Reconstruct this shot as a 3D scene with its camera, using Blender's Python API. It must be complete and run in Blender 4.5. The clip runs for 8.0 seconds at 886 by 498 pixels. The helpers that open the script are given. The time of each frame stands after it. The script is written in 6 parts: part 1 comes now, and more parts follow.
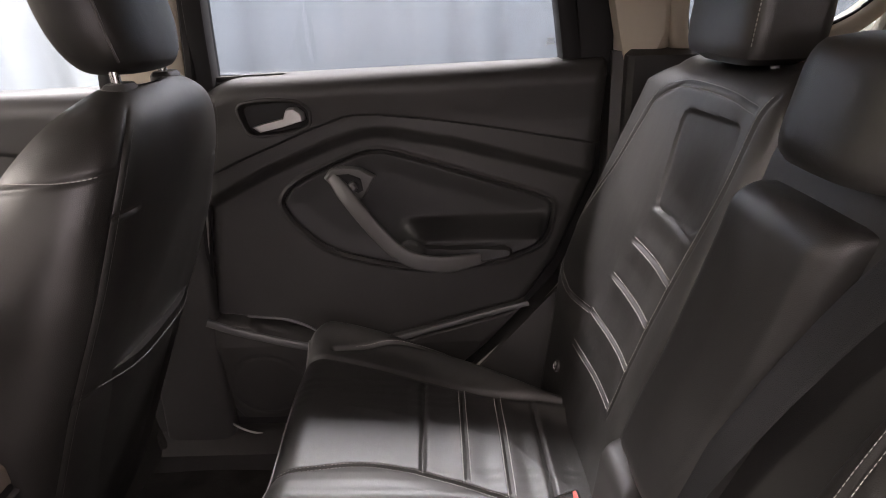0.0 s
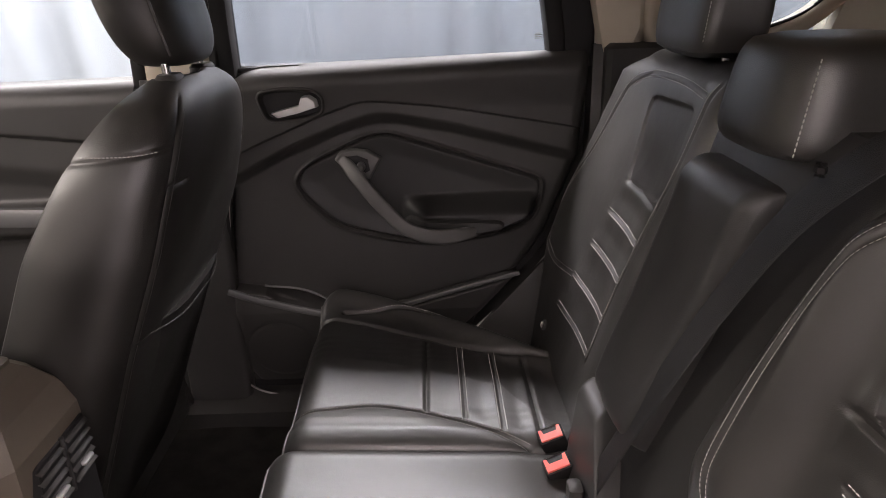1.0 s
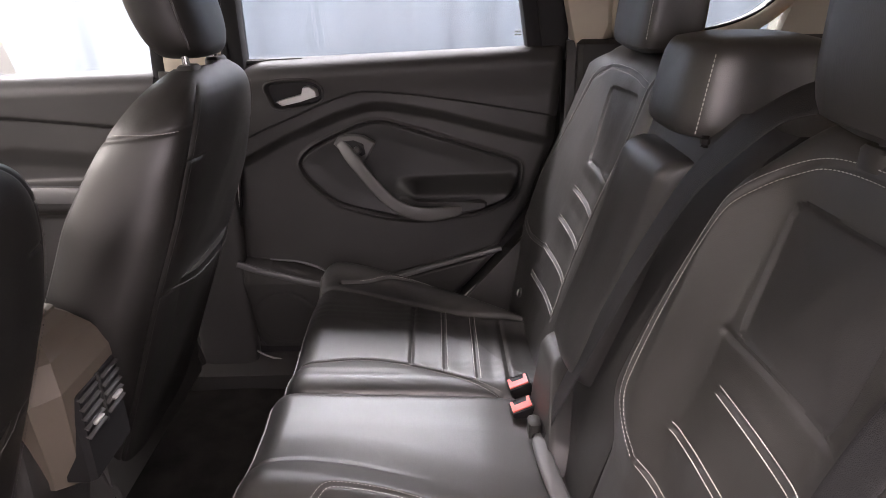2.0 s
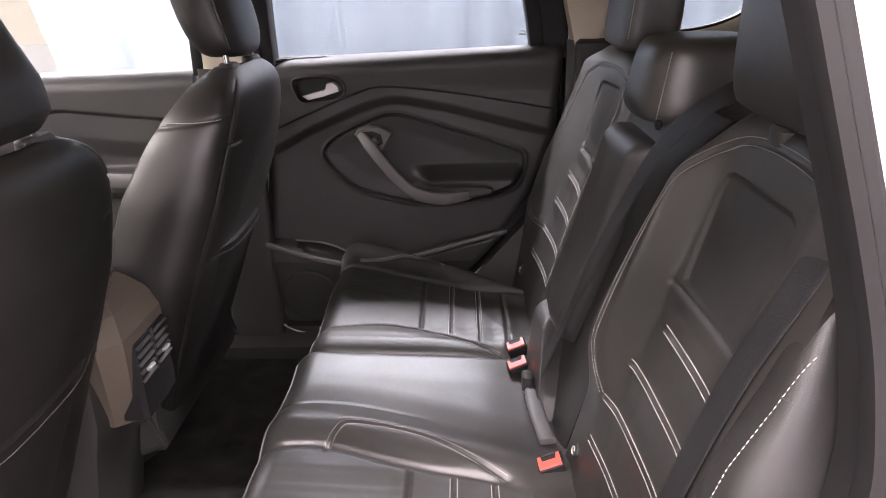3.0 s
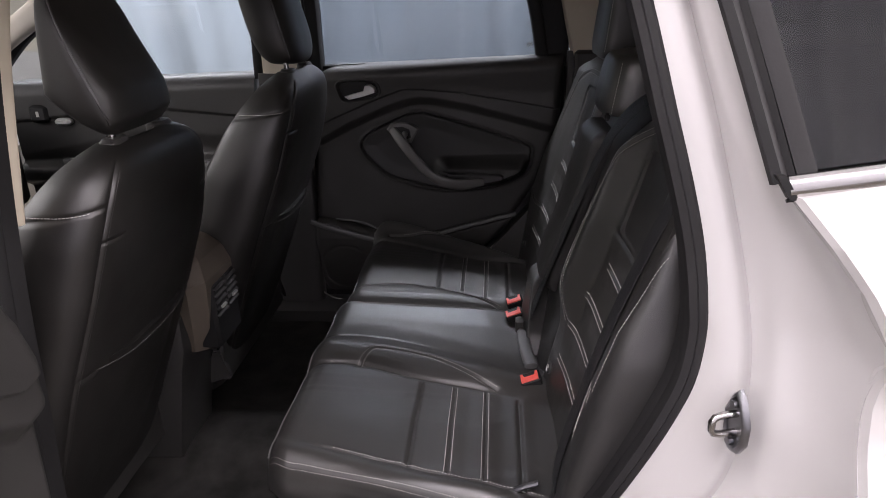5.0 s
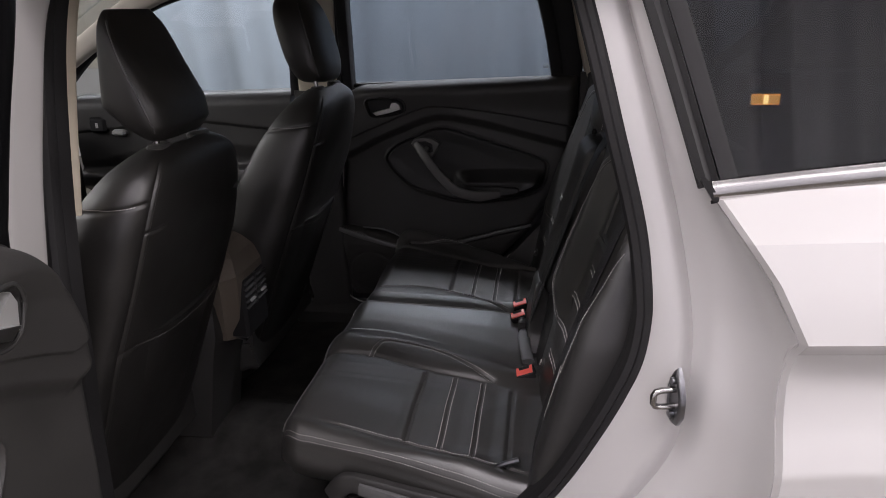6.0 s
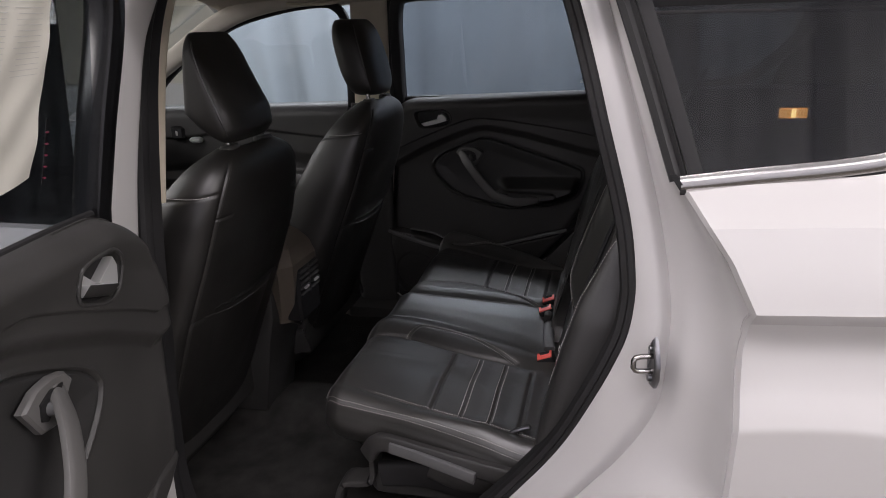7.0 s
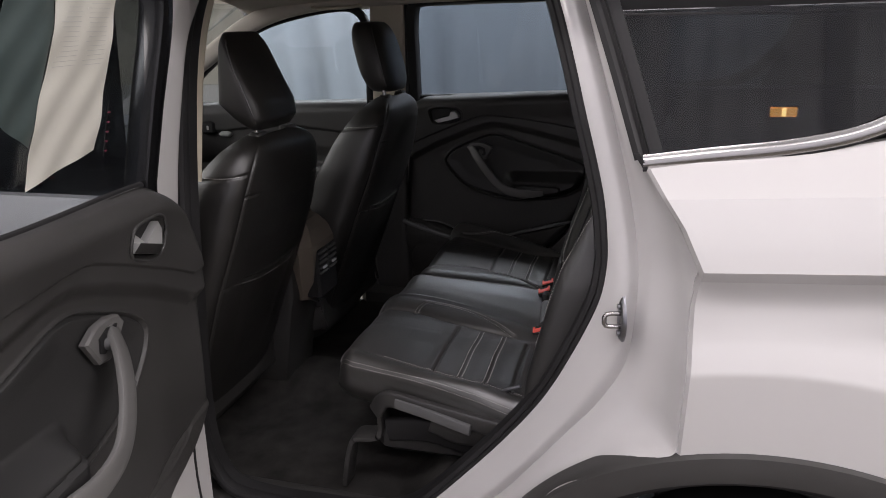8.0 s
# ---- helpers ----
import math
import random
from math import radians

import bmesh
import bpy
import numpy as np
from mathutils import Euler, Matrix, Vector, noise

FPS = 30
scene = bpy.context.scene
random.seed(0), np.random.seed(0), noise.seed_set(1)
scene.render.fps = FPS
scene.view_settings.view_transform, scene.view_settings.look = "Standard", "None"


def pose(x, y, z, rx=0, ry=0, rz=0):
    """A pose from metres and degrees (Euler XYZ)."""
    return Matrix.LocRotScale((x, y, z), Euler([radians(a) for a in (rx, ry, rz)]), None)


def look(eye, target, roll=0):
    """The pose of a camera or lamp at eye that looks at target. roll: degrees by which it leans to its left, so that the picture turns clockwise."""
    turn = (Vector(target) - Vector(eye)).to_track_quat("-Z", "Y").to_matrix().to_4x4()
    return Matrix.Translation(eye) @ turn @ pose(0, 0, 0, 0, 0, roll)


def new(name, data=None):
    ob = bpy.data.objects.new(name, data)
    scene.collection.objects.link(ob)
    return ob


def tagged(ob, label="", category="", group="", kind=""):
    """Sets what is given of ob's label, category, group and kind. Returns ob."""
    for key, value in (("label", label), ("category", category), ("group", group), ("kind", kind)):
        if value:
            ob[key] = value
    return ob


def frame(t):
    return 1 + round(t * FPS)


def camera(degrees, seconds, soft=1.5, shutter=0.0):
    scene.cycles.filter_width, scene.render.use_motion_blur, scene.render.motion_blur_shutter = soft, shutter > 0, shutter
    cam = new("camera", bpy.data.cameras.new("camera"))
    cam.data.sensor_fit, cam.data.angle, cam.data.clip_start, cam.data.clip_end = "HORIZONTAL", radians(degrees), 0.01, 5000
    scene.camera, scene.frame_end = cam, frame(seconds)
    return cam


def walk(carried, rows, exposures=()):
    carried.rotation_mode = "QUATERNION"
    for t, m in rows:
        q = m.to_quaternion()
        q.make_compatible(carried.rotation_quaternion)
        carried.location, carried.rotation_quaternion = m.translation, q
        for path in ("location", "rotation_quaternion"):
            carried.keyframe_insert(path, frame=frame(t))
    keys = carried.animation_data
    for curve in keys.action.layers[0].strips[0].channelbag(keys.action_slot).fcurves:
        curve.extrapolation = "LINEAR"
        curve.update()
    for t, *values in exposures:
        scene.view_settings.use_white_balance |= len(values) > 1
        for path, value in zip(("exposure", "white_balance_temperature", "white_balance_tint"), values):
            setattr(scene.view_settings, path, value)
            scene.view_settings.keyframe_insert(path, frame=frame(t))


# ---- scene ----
cam = camera(66.6, 8.0, 0.6)
PATH = [
    (0, (0.114, 0.031, 1.422), (0.125, 1.903, 0.72), -1.4),
    (0.5, (0.109, -0.062, 1.434), (0.13, 1.803, 0.713), -1.5),
    (1, (0.102, -0.125, 1.44), (0.128, 1.738, 0.713), -1.4),
    (1.5, (0.122, -0.205, 1.447), (0.144, 1.655, 0.712), -1.3),
    (3, (0.174, -0.455, 1.471), (0.117, 1.401, 0.727), -1.6),
    (3.5, (0.189, -0.536, 1.48), (0.094, 1.319, 0.739), -1.8),
    (4, (0.202, -0.612, 1.488), (0.077, 1.244, 0.752), -1.8),
    (4.5, (0.225, -0.693, 1.497), (0.076, 1.161, 0.761), -1.8),
    (4.7, (0.224, -0.735, 1.508), (0.075, 1.118, 0.769), -1.8),
    (5.8, (0.316, -0.884, 1.514), (0.079, 0.983, 0.839), -1.0),
    (6, (0.33, -0.915, 1.523), (0.049, 0.947, 0.849), -1.5),
    (6.5, (0.375, -0.993, 1.529), (-0.012, 0.86, 0.884), -1.8),
    (7, (0.428, -1.081, 1.531), (-0.029, 0.763, 0.904), -1.8),
    (7.5, (0.472, -1.159, 1.528), (-0.027, 0.677, 0.912), -1.7),
    (8, (0.51, -1.241, 1.52), (-0.008, 0.592, 0.909), -1.5),
]
EXPO = [(0.0, 1.5, 7250, 22), (0.5, 1.52, 7250, 22), (1.0, 1.40, 7250, 22), (1.5, 1.66, 7200, 23), (1.7, 1.82, 7100, 23), (3.0, 1.94, 6900, 24), (3.5, 1.18, 6800, 22), (4.5, 0.67, 6600, 20), (6.0, -0.15, 6500, 17), (6.5, -0.25, 6500, 16), (8.0, -0.25, 6500, 15)]
walk(cam, [(t, look(eye, target, roll)) for t, eye, target, roll in PATH], EXPO)

# ---- world and light ----
world = bpy.data.worlds.new("studio_air")
scene.world = world
world.use_nodes = True
world.node_tree.nodes["Background"].inputs[0].default_value = (0.75, 0.82, 0.9, 1)
world.node_tree.nodes["Background"].inputs[1].default_value = 0.05


def area_lamp(name, x, y, z, sx, sy, watts, colour, rx=0.0, ry=0.0):
    data = bpy.data.lights.new(name, "AREA")
    data.shape, data.size, data.size_y, data.energy, data.color = "RECTANGLE", sx, sy, watts, colour
    ob = new(name, data)
    ob.matrix_world = pose(x, y, z, rx, ry, 0)
    return ob


for lx in (-2.2, 0.0, 2.2):
    area_lamp("ceiling_lamp", lx, -1.1, 3.15, 1.7, 0.4, 41, (1.0, 0.96, 0.98))
    if lx > -1:
        area_lamp("ceiling_lamp", lx, -2.7, 3.15, 1.9, 0.5, 26 if lx < 1 else 18, (1.0, 0.96, 0.97))
    area_lamp("ceiling_lamp", lx, 2.7, 3.0, 1.9, 0.4, 68, (0.90, 0.95, 1.0))
# unseen fills, added beyond the far windows to put sheen on the cushions
for lx in (-0.9, 0.9):
    area_lamp("side_fill", lx, 2.85, 2.45, 1.5, 0.3, 10.5, (0.98, 0.98, 1.0), -45)
# unseen fill on the near curtain, added to brighten its reflection in the glass
area_lamp("curtain_fill", 1.6, -2.9, 3.5, 5.0, 0.3, 32, (1.0, 0.97, 1.0), -48)
# unseen low fill, added to brighten the front seat through the left window
area_lamp("side_fill", -2.3, -2.7, 2.45, 1.6, 0.5, 46, (1.0, 0.97, 0.94), 55)
area_lamp("ceiling_lamp", 4.4, -1.4, 2.9, 0.6, 2.0, 112, (1.0, 0.97, 0.94), 0, 55)
area_lamp("ceiling_lamp", -4.4, 0.6, 2.9, 0.6, 2.4, 60, (1.0, 0.98, 0.95), 0, -50)

# ---- materials ----
MATS = {}


def node_mat(name, colour, rough=0.5, metal=0.0, grain=300.0, bump=0.1, vary=0.25, big=6.0, spec=0.5, coat=0.0, dist=0.001, rvary=0.15, island=0.0):
    m = bpy.data.materials.new(name)
    m.use_nodes = True
    nt = m.node_tree
    b = nt.nodes["Principled BSDF"]
    b.inputs["Metallic"].default_value = metal
    b.inputs["Specular IOR Level"].default_value = spec
    b.inputs["Coat Weight"].default_value = coat
    b.inputs["Coat Roughness"].default_value = 0.06
    tc = nt.nodes.new("ShaderNodeTexCoord")
    n1 = nt.nodes.new("ShaderNodeTexNoise")
    n1.inputs["Scale"].default_value, n1.inputs["Detail"].default_value = big, 4
    n2 = nt.nodes.new("ShaderNodeTexNoise")
    n2.inputs["Scale"].default_value, n2.inputs["Detail"].default_value = grain, 3
    for n in (n1, n2):
        nt.links.new(tc.outputs["Object"], n.inputs["Vector"])
    ramp = nt.nodes.new("ShaderNodeMapRange")
    ramp.inputs[1].default_value, ramp.inputs[2].default_value = 0.3, 0.7
    ramp.inputs[3].default_value, ramp.inputs[4].default_value = 1 - vary, 1 + vary
    nt.links.new(n1.outputs["Fac"], ramp.inputs[0])
    mul = nt.nodes.new("ShaderNodeVectorMath")
    mul.operation = "SCALE"
    mul.inputs[0].default_value = colour
    nt.links.new(ramp.outputs[0], mul.inputs["Scale"])
    nt.links.new(mul.outputs[0], b.inputs["Base Color"])
    r2 = nt.nodes.new("ShaderNodeMapRange")
    r2.inputs[1].default_value, r2.inputs[2].default_value = 0.3, 0.7
    r2.inputs[3].default_value, r2.inputs[4].default_value = rough * (1 - rvary), min(1.0, rough * (1 + rvary))
    nt.links.new(n1.outputs["Fac"], r2.inputs[0])
    nt.links.new(r2.outputs[0], b.inputs["Roughness"])
    if bump:
        bp = nt.nodes.new("ShaderNodeBump")
        bp.inputs["Strength"].default_value, bp.inputs["Distance"].default_value = bump, dist
        nt.links.new(n2.outputs["Fac"], bp.inputs["Height"])
        nt.links.new(bp.outputs[0], b.inputs["Normal"])
    MATS[name] = m
    return m


def leather_mat(name, colour, rough):
    """Grained hide: small cells with fine creases, broad worn patches."""
    m = node_mat(name, colour, rough, grain=420, bump=0.0, vary=0.22, big=5, rvary=0.18, spec=1.0)
    nt = m.node_tree
    b = nt.nodes["Principled BSDF"]
    tc = [n for n in nt.nodes if n.type == "TEX_COORD"][0]
    v = nt.nodes.new("ShaderNodeTexVoronoi")
    v.feature = "DISTANCE_TO_EDGE"
    v.inputs["Scale"].default_value = 520
    w = nt.nodes.new("ShaderNodeTexNoise")
    w.inputs["Scale"].default_value, w.inputs["Detail"].default_value, w.inputs["Distortion"].default_value = 26, 5, 1.2
    nt.links.new(tc.outputs["Object"], v.inputs["Vector"])
    nt.links.new(tc.outputs["Object"], w.inputs["Vector"])
    b1 = nt.nodes.new("ShaderNodeBump")
    b1.inputs["Strength"].default_value, b1.inputs["Distance"].default_value = 0.22, 0.0008
    b2 = nt.nodes.new("ShaderNodeBump")
    b2.inputs["Strength"].default_value, b2.inputs["Distance"].default_value = 0.07, 0.006
    nt.links.new(v.outputs["Distance"], b1.inputs["Height"])
    nt.links.new(w.outputs["Fac"], b2.inputs["Height"])
    nt.links.new(b1.outputs[0], b2.inputs["Normal"])
    nt.links.new(b2.outputs[0], b.inputs["Normal"])
    return m


def glass_mat(name, tint, rough=0.0):
    m = bpy.data.materials.new(name)
    m.use_nodes = True
    nt = m.node_tree
    nt.nodes.remove(nt.nodes["Principled BSDF"])
    out = nt.nodes["Material Output"]
    tr, gl, mix, lw, pw, ma = (nt.nodes.new("ShaderNode" + k) for k in ("BsdfTransparent", "BsdfGlossy", "MixShader", "LayerWeight", "Math", "Math"))
    tr.inputs[0].default_value = (*tint, 1)
    gl.inputs["Roughness"].default_value = rough
    lw.inputs["Blend"].default_value = 0.5
    pw.operation, pw.inputs[1].default_value = "POWER", 5.0
    ma.operation, ma.inputs[1].default_value, ma.inputs[2].default_value = "MULTIPLY_ADD", 0.95, 0.042
    nt.links.new(lw.outputs["Facing"], pw.inputs[0])
    nt.links.new(pw.outputs[0], ma.inputs[0])
    nt.links.new(ma.outputs[0], mix.inputs[0])
    nt.links.new(tr.outputs[0], mix.inputs[1])
    nt.links.new(gl.outputs[0], mix.inputs[2])
    nt.links.new(mix.outputs[0], out.inputs["Surface"])
    MATS[name] = m
    return m


def glow_mat(name, colour, power):
    m = bpy.data.materials.new(name)
    m.use_nodes = True
    b = m.node_tree.nodes["Principled BSDF"]
    b.inputs["Base Color"].default_value = (*colour, 1)
    b.inputs["Emission Color"].default_value = (*colour, 1)
    b.inputs["Emission Strength"].default_value = power
    MATS[name] = m
    return m


LEATHER = leather_mat("black_leather", (0.030, 0.0288, 0.0270), 0.39)
# darker leather for the pads; on the side bolster it stands in for shade
PAD_SHADE_LEATHER = leather_mat("matt_shaded_leather", (0.024, 0.0232, 0.0228), 0.40)
PAD_SHADE_LEATHER.node_tree.nodes["Principled BSDF"].inputs["Specular IOR Level"].default_value = 0.7
LEATHER_B = leather_mat("seat_back_leather", (0.0125, 0.0115, 0.0105), 0.44)
LEATHER_B.node_tree.nodes["Principled BSDF"].inputs["Specular IOR Level"].default_value = 0.7
PLASTIC = node_mat("black_grained_plastic", (0.037, 0.0355, 0.034), 0.46, grain=900, bump=0.25, vary=0.12, spec=0.45)
PLASTIC_S = node_mat("satin_dark_plastic", (0.034, 0.033, 0.032), 0.42, grain=700, bump=0.08, vary=0.1)
GREY_PLASTIC = node_mat("grey_plastic", (0.10, 0.10, 0.10), 0.42, grain=700, bump=0.12, vary=0.1)
BEIGE = node_mat("beige_trim_plastic", (0.55, 0.49, 0.39), 0.6, grain=800, bump=0.15, vary=0.06)
TAUPE = node_mat("taupe_console_plastic", (0.13, 0.108, 0.085), 0.5, grain=800, bump=0.15, vary=0.08)
HEADLINER = node_mat("headliner_cloth", (0.50, 0.46, 0.40), 0.95, grain=1400, bump=0.1, vary=0.07, spec=0.1)
CARPET = node_mat("dark_carpet", (0.040, 0.038, 0.036), 1.0, grain=700, bump=1.0, vary=0.35, big=14, spec=0.05, dist=0.004)
GLOSS_BLACK = node_mat("gloss_black_applique", (0.006, 0.006, 0.0065), 0.22, grain=300, bump=0.02, vary=0.1, spec=0.4)
RUBBER = node_mat("black_rubber", (0.015, 0.0145, 0.015), 0.6, grain=300, bump=0.12, vary=0.2, spec=0.3)
INSERT = node_mat("smooth_black_vinyl", (0.026, 0.0255, 0.025), 0.5, grain=700, bump=0.15, vary=0.12, spec=0.4)
LIGHT_TRIM = node_mat("pale_grey_edge", (0.34, 0.33, 0.31), 0.4, grain=300, bump=0.1, vary=0.15)
PAINT = node_mat("white_pearl_paint", (0.475, 0.462, 0.452), 0.26, grain=1500, bump=0.0, vary=0.0, big=3, coat=0.9, rvary=0.0)
CHROME = node_mat("chrome", (0.45, 0.44, 0.43), 0.20, metal=1.0, grain=60, bump=0.03, vary=0.05)
STEEL = node_mat("zinc_steel", (0.25, 0.25, 0.265), 0.36, metal=1.0, grain=150, bump=0.1, vary=0.15)
SILVER = node_mat("satin_silver_paint", (0.62, 0.62, 0.61), 0.34, metal=0.55, grain=900, bump=0.05, vary=0.05)
RED = node_mat("red_button_plastic", (0.80, 0.10, 0.075), 0.35, grain=500, bump=0.04, vary=0.08)
PIPING = node_mat("grey_piping", (0.16, 0.155, 0.15), 0.45, grain=900, bump=0.2, vary=0.15)
THREAD = node_mat("light_grey_thread", (0.48, 0.465, 0.44), 0.8, grain=1500, bump=0.4, vary=0.15)
WEBBING = node_mat("black_belt_webbing", (0.017, 0.017, 0.018), 0.45, grain=1100, bump=0.5, vary=0.2)
CURTAIN = node_mat("pale_curtain_cloth", (0.275, 0.312, 0.35), 0.9, grain=60, bump=0.0, vary=0.06, big=1.5, spec=0.1)
DARK_CURTAIN = node_mat("grey_curtain_cloth", (0.74, 0.74, 0.78), 0.9, grain=40, bump=0.0, vary=0.10, big=1.5, spec=0.1)
WALLM = node_mat("cream_wall_paint", (0.72, 0.69, 0.60), 0.8, grain=120, bump=0.02, vary=0.05, big=2)
CEILM = node_mat("white_ceiling_paint", (0.72, 0.72, 0.72), 0.9, grain=120, bump=0.02, vary=0.04, big=2)
CONCRETE = node_mat("sealed_concrete", (0.092, 0.080, 0.064), 0.40, grain=80, bump=0.15, vary=0.2, big=1.8)
GRIP = node_mat("grey_grip_plastic", (0.11, 0.107, 0.103), 0.48, grain=800, bump=0.12, vary=0.1)
FILM = node_mat("grey_green_film", (0.055, 0.074, 0.071), 0.4, grain=200, bump=0.1, vary=0.15, big=9)
PAPER = node_mat("white_paper", (0.54, 0.525, 0.465), 0.85, grain=200, bump=0.1, vary=0.04, big=9)
INK = node_mat("grey_ink", (0.46, 0.455, 0.425), 0.8, grain=300, bump=0.0, vary=0.1)
PRIVACY = glass_mat("privacy_glass", (0.60, 0.625, 0.645))
CLEAR = glass_mat("clear_glass", (0.89, 0.91, 0.91))
QUARTER_GLASS = glass_mat("dark_quarter_glass", (0.20, 0.215, 0.22))
AMBER = glow_mat("amber_lens", (1.0, 0.43, 0.09), 9.0)
AMBER_HOT = glow_mat("amber_bulb", (1.0, 0.66, 0.25), 26.0)
RED_GLOW = glow_mat("red_indicator", (0.13, 0.006, 0.024), 0.05)

# ---- mesh tools ----


def obj(name, verts, faces, mat, parent=None, label="", smooth=True):
    me = bpy.data.meshes.new(name)
    me.from_pydata([tuple(map(float, v)) for v in verts], [], faces)
    bm = bmesh.new()
    bm.from_mesh(me)
    bmesh.ops.recalc_face_normals(bm, faces=bm.faces)
    bm.to_mesh(me)
    bm.free()
    if smooth:
        me.shade_smooth()
        me.set_sharp_from_angle(angle=radians(smooth if smooth is not True else 40))
    me.materials.append(mat)
    ob = new(name, me)
    if parent is not None:
        ob.parent = parent
    if label:
        ob["label"] = label
    return ob


def thing(name, label, category, group="", kind=""):
    return tagged(new(name), label, category, group, kind)


def slab(top, bottom, nu, nv):
    """A closed sheet between two (nu+1) x (nv+1) grids of points."""
    T, Bt = np.asarray(top).reshape(-1, 3), np.asarray(bottom).reshape(-1, 3)
    n = len(T)
    faces = []
    idx = lambda i, j: i * (nv + 1) + j
    for i in range(nu):
        for j in range(nv):
            a, b, c, d = idx(i, j), idx(i + 1, j), idx(i + 1, j + 1), idx(i, j + 1)
            faces.append((a, b, c, d))
            faces.append((a + n, d + n, c + n, b + n))
    rim = [idx(i, 0) for i in range(nu)] + [idx(nu, j) for j in range(nv)] + [idx(i, nv) for i in range(nu, 0, -1)] + [idx(0, j) for j in range(nv, 0, -1)]
    for a, b in zip(rim, rim[1:] + rim[:1]):
        faces.append((a, a + n, b + n, b))
    return np.vstack([T, Bt]), faces


def loft(sections, closed=True, caps=True):
    """Skin over rings of equally many points."""
    n = len(sections[0])
    verts = [p for s in sections for p in s]
    faces = []
    for k in range(len(sections) - 1):
        for j in range(n if closed else n - 1):
            a, b = k * n + j, k * n + (j + 1) % n
            faces.append((a, b, b + n, a + n))
    if caps and closed:
        faces.append(tuple(range(n))[::-1])
        faces.append(tuple((len(sections) - 1) * n + j for j in range(n)))
    return verts, faces


def spline(points, n):
    """Catmull-Rom through points, n samples."""
    P = np.array(points, float)
    seg = np.linalg.norm(np.diff(P, axis=0), axis=1)
    t = np.concatenate([[0], np.cumsum(np.sqrt(seg))])
    Q = np.vstack([2 * P[0] - P[1], P, 2 * P[-1] - P[-2]])
    tq = np.concatenate([[-t[1]], t, [2 * t[-1] - t[-2]]])
    out = []
    for s in np.linspace(0, t[-1], n):
        i = min(max(int(np.searchsorted(t, s, "right")) - 1, 0), len(P) - 2)
        t0, t1, t2, t3 = tq[i:i + 4]
        p0, p1, p2, p3 = Q[i:i + 4]
        h = (s - t1) / (t2 - t1)
        m1 = (p2 - p0) / (t2 - t0) * (t2 - t1)
        m2 = (p3 - p1) / (t3 - t1) * (t2 - t1)
        out.append((2 * h ** 3 - 3 * h * h + 1) * p1 + (h ** 3 - 2 * h * h + h) * m1 + (-2 * h ** 3 + 3 * h * h) * p2 + (h ** 3 - h * h) * m2)
    return np.array(out)


def frames_along(P, up):
    P = np.asarray(P, float)
    T = np.gradient(P, axis=0)
    T /= np.linalg.norm(T, axis=1)[:, None]
    S = np.cross(T, np.asarray(up, float))
    S /= np.linalg.norm(S, axis=1)[:, None]
    N = np.cross(S, T)
    return P, T, S, N


def sweep(points, profile, up=(0, 0, 1), caps=True):
    """A closed profile of (side, up) pairs carried along points."""
    P, T, S, N = frames_along(points, up)
    return loft([[p + s * a + n * b for a, b in profile] for p, s, n in zip(P, S, N)], True, caps)


def ring(a, b, n=10, power=2.0):
    out = []
    for k in range(n):
        c, s = math.cos(2 * math.pi * k / n), math.sin(2 * math.pi * k / n)
        out.append((a * math.copysign(abs(c) ** (2 / power), c), b * math.copysign(abs(s) ** (2 / power), s)))
    return out


def tube(points, r, n=8, up=(0.03, 0.05, 1)):
    return sweep(points, ring(r, r, n), up)


def join(*pieces):
    verts, faces = [], []
    for v, f in pieces:
        k = len(verts)
        verts += [tuple(p) for p in v]
        faces += [tuple(i + k for i in q) for q in f]
    return verts, faces


def block(x0, x1, y0, y1, z0, z1, r=0.004):
    """A box with chamfered edges."""
    out, hx, hy, hz = [], (x1 - x0) / 2, (y1 - y0) / 2, (z1 - z0) / 2
    cx, cy, cz = (x0 + x1) / 2, (y0 + y1) / 2, (z0 + z1) / 2
    r = min(r, hx * 0.9, hy * 0.9, hz * 0.9)
    secs = []
    for z, inset in ((-hz, r), (-hz + r, 0), (hz - r, 0), (hz, r)):
        a, b = hx - inset, hy - inset
        secs.append([(cx + sx, cy + sy, cz + z) for sx, sy in ((-a + r, -b), (a - r, -b), (a, -b + r), (a, b - r), (a - r, b), (-a + r, b), (-a, b - r), (-a, -b + r))])
    return loft(secs)


def moved(piece, m):
    return [m @ Vector(p) for p in piece[0]], piece[1]


def polydist(X, Z, pts, closed=False):
    """Distance of grid points from a polyline."""
    P = list(pts) + ([pts[0]] if closed else [])
    best = np.full(np.shape(X), 9.0)
    for (ax, az), (bx, bz) in zip(P, P[1:]):
        dx, dz = bx - ax, bz - az
        t = np.clip(((X - ax) * dx + (Z - az) * dz) / (dx * dx + dz * dz + 1e-12), 0, 1)
        best = np.minimum(best, np.hypot(X - ax - t * dx, Z - az - t * dz))
    return best


def inside(X, Z, pts):
    r = np.zeros(np.shape(X), bool)
    for (ax, az), (bx, bz) in zip(pts, list(pts[1:]) + [pts[0]]):
        r ^= ((az > Z) != (bz > Z)) & (X < (bx - ax) * (Z - az) / (bz - az + 1e-12) + ax)
    return r


def sdf(X, Z, pts):
    d = polydist(X, Z, pts, True)
    return np.where(inside(X, Z, pts), -d, d)


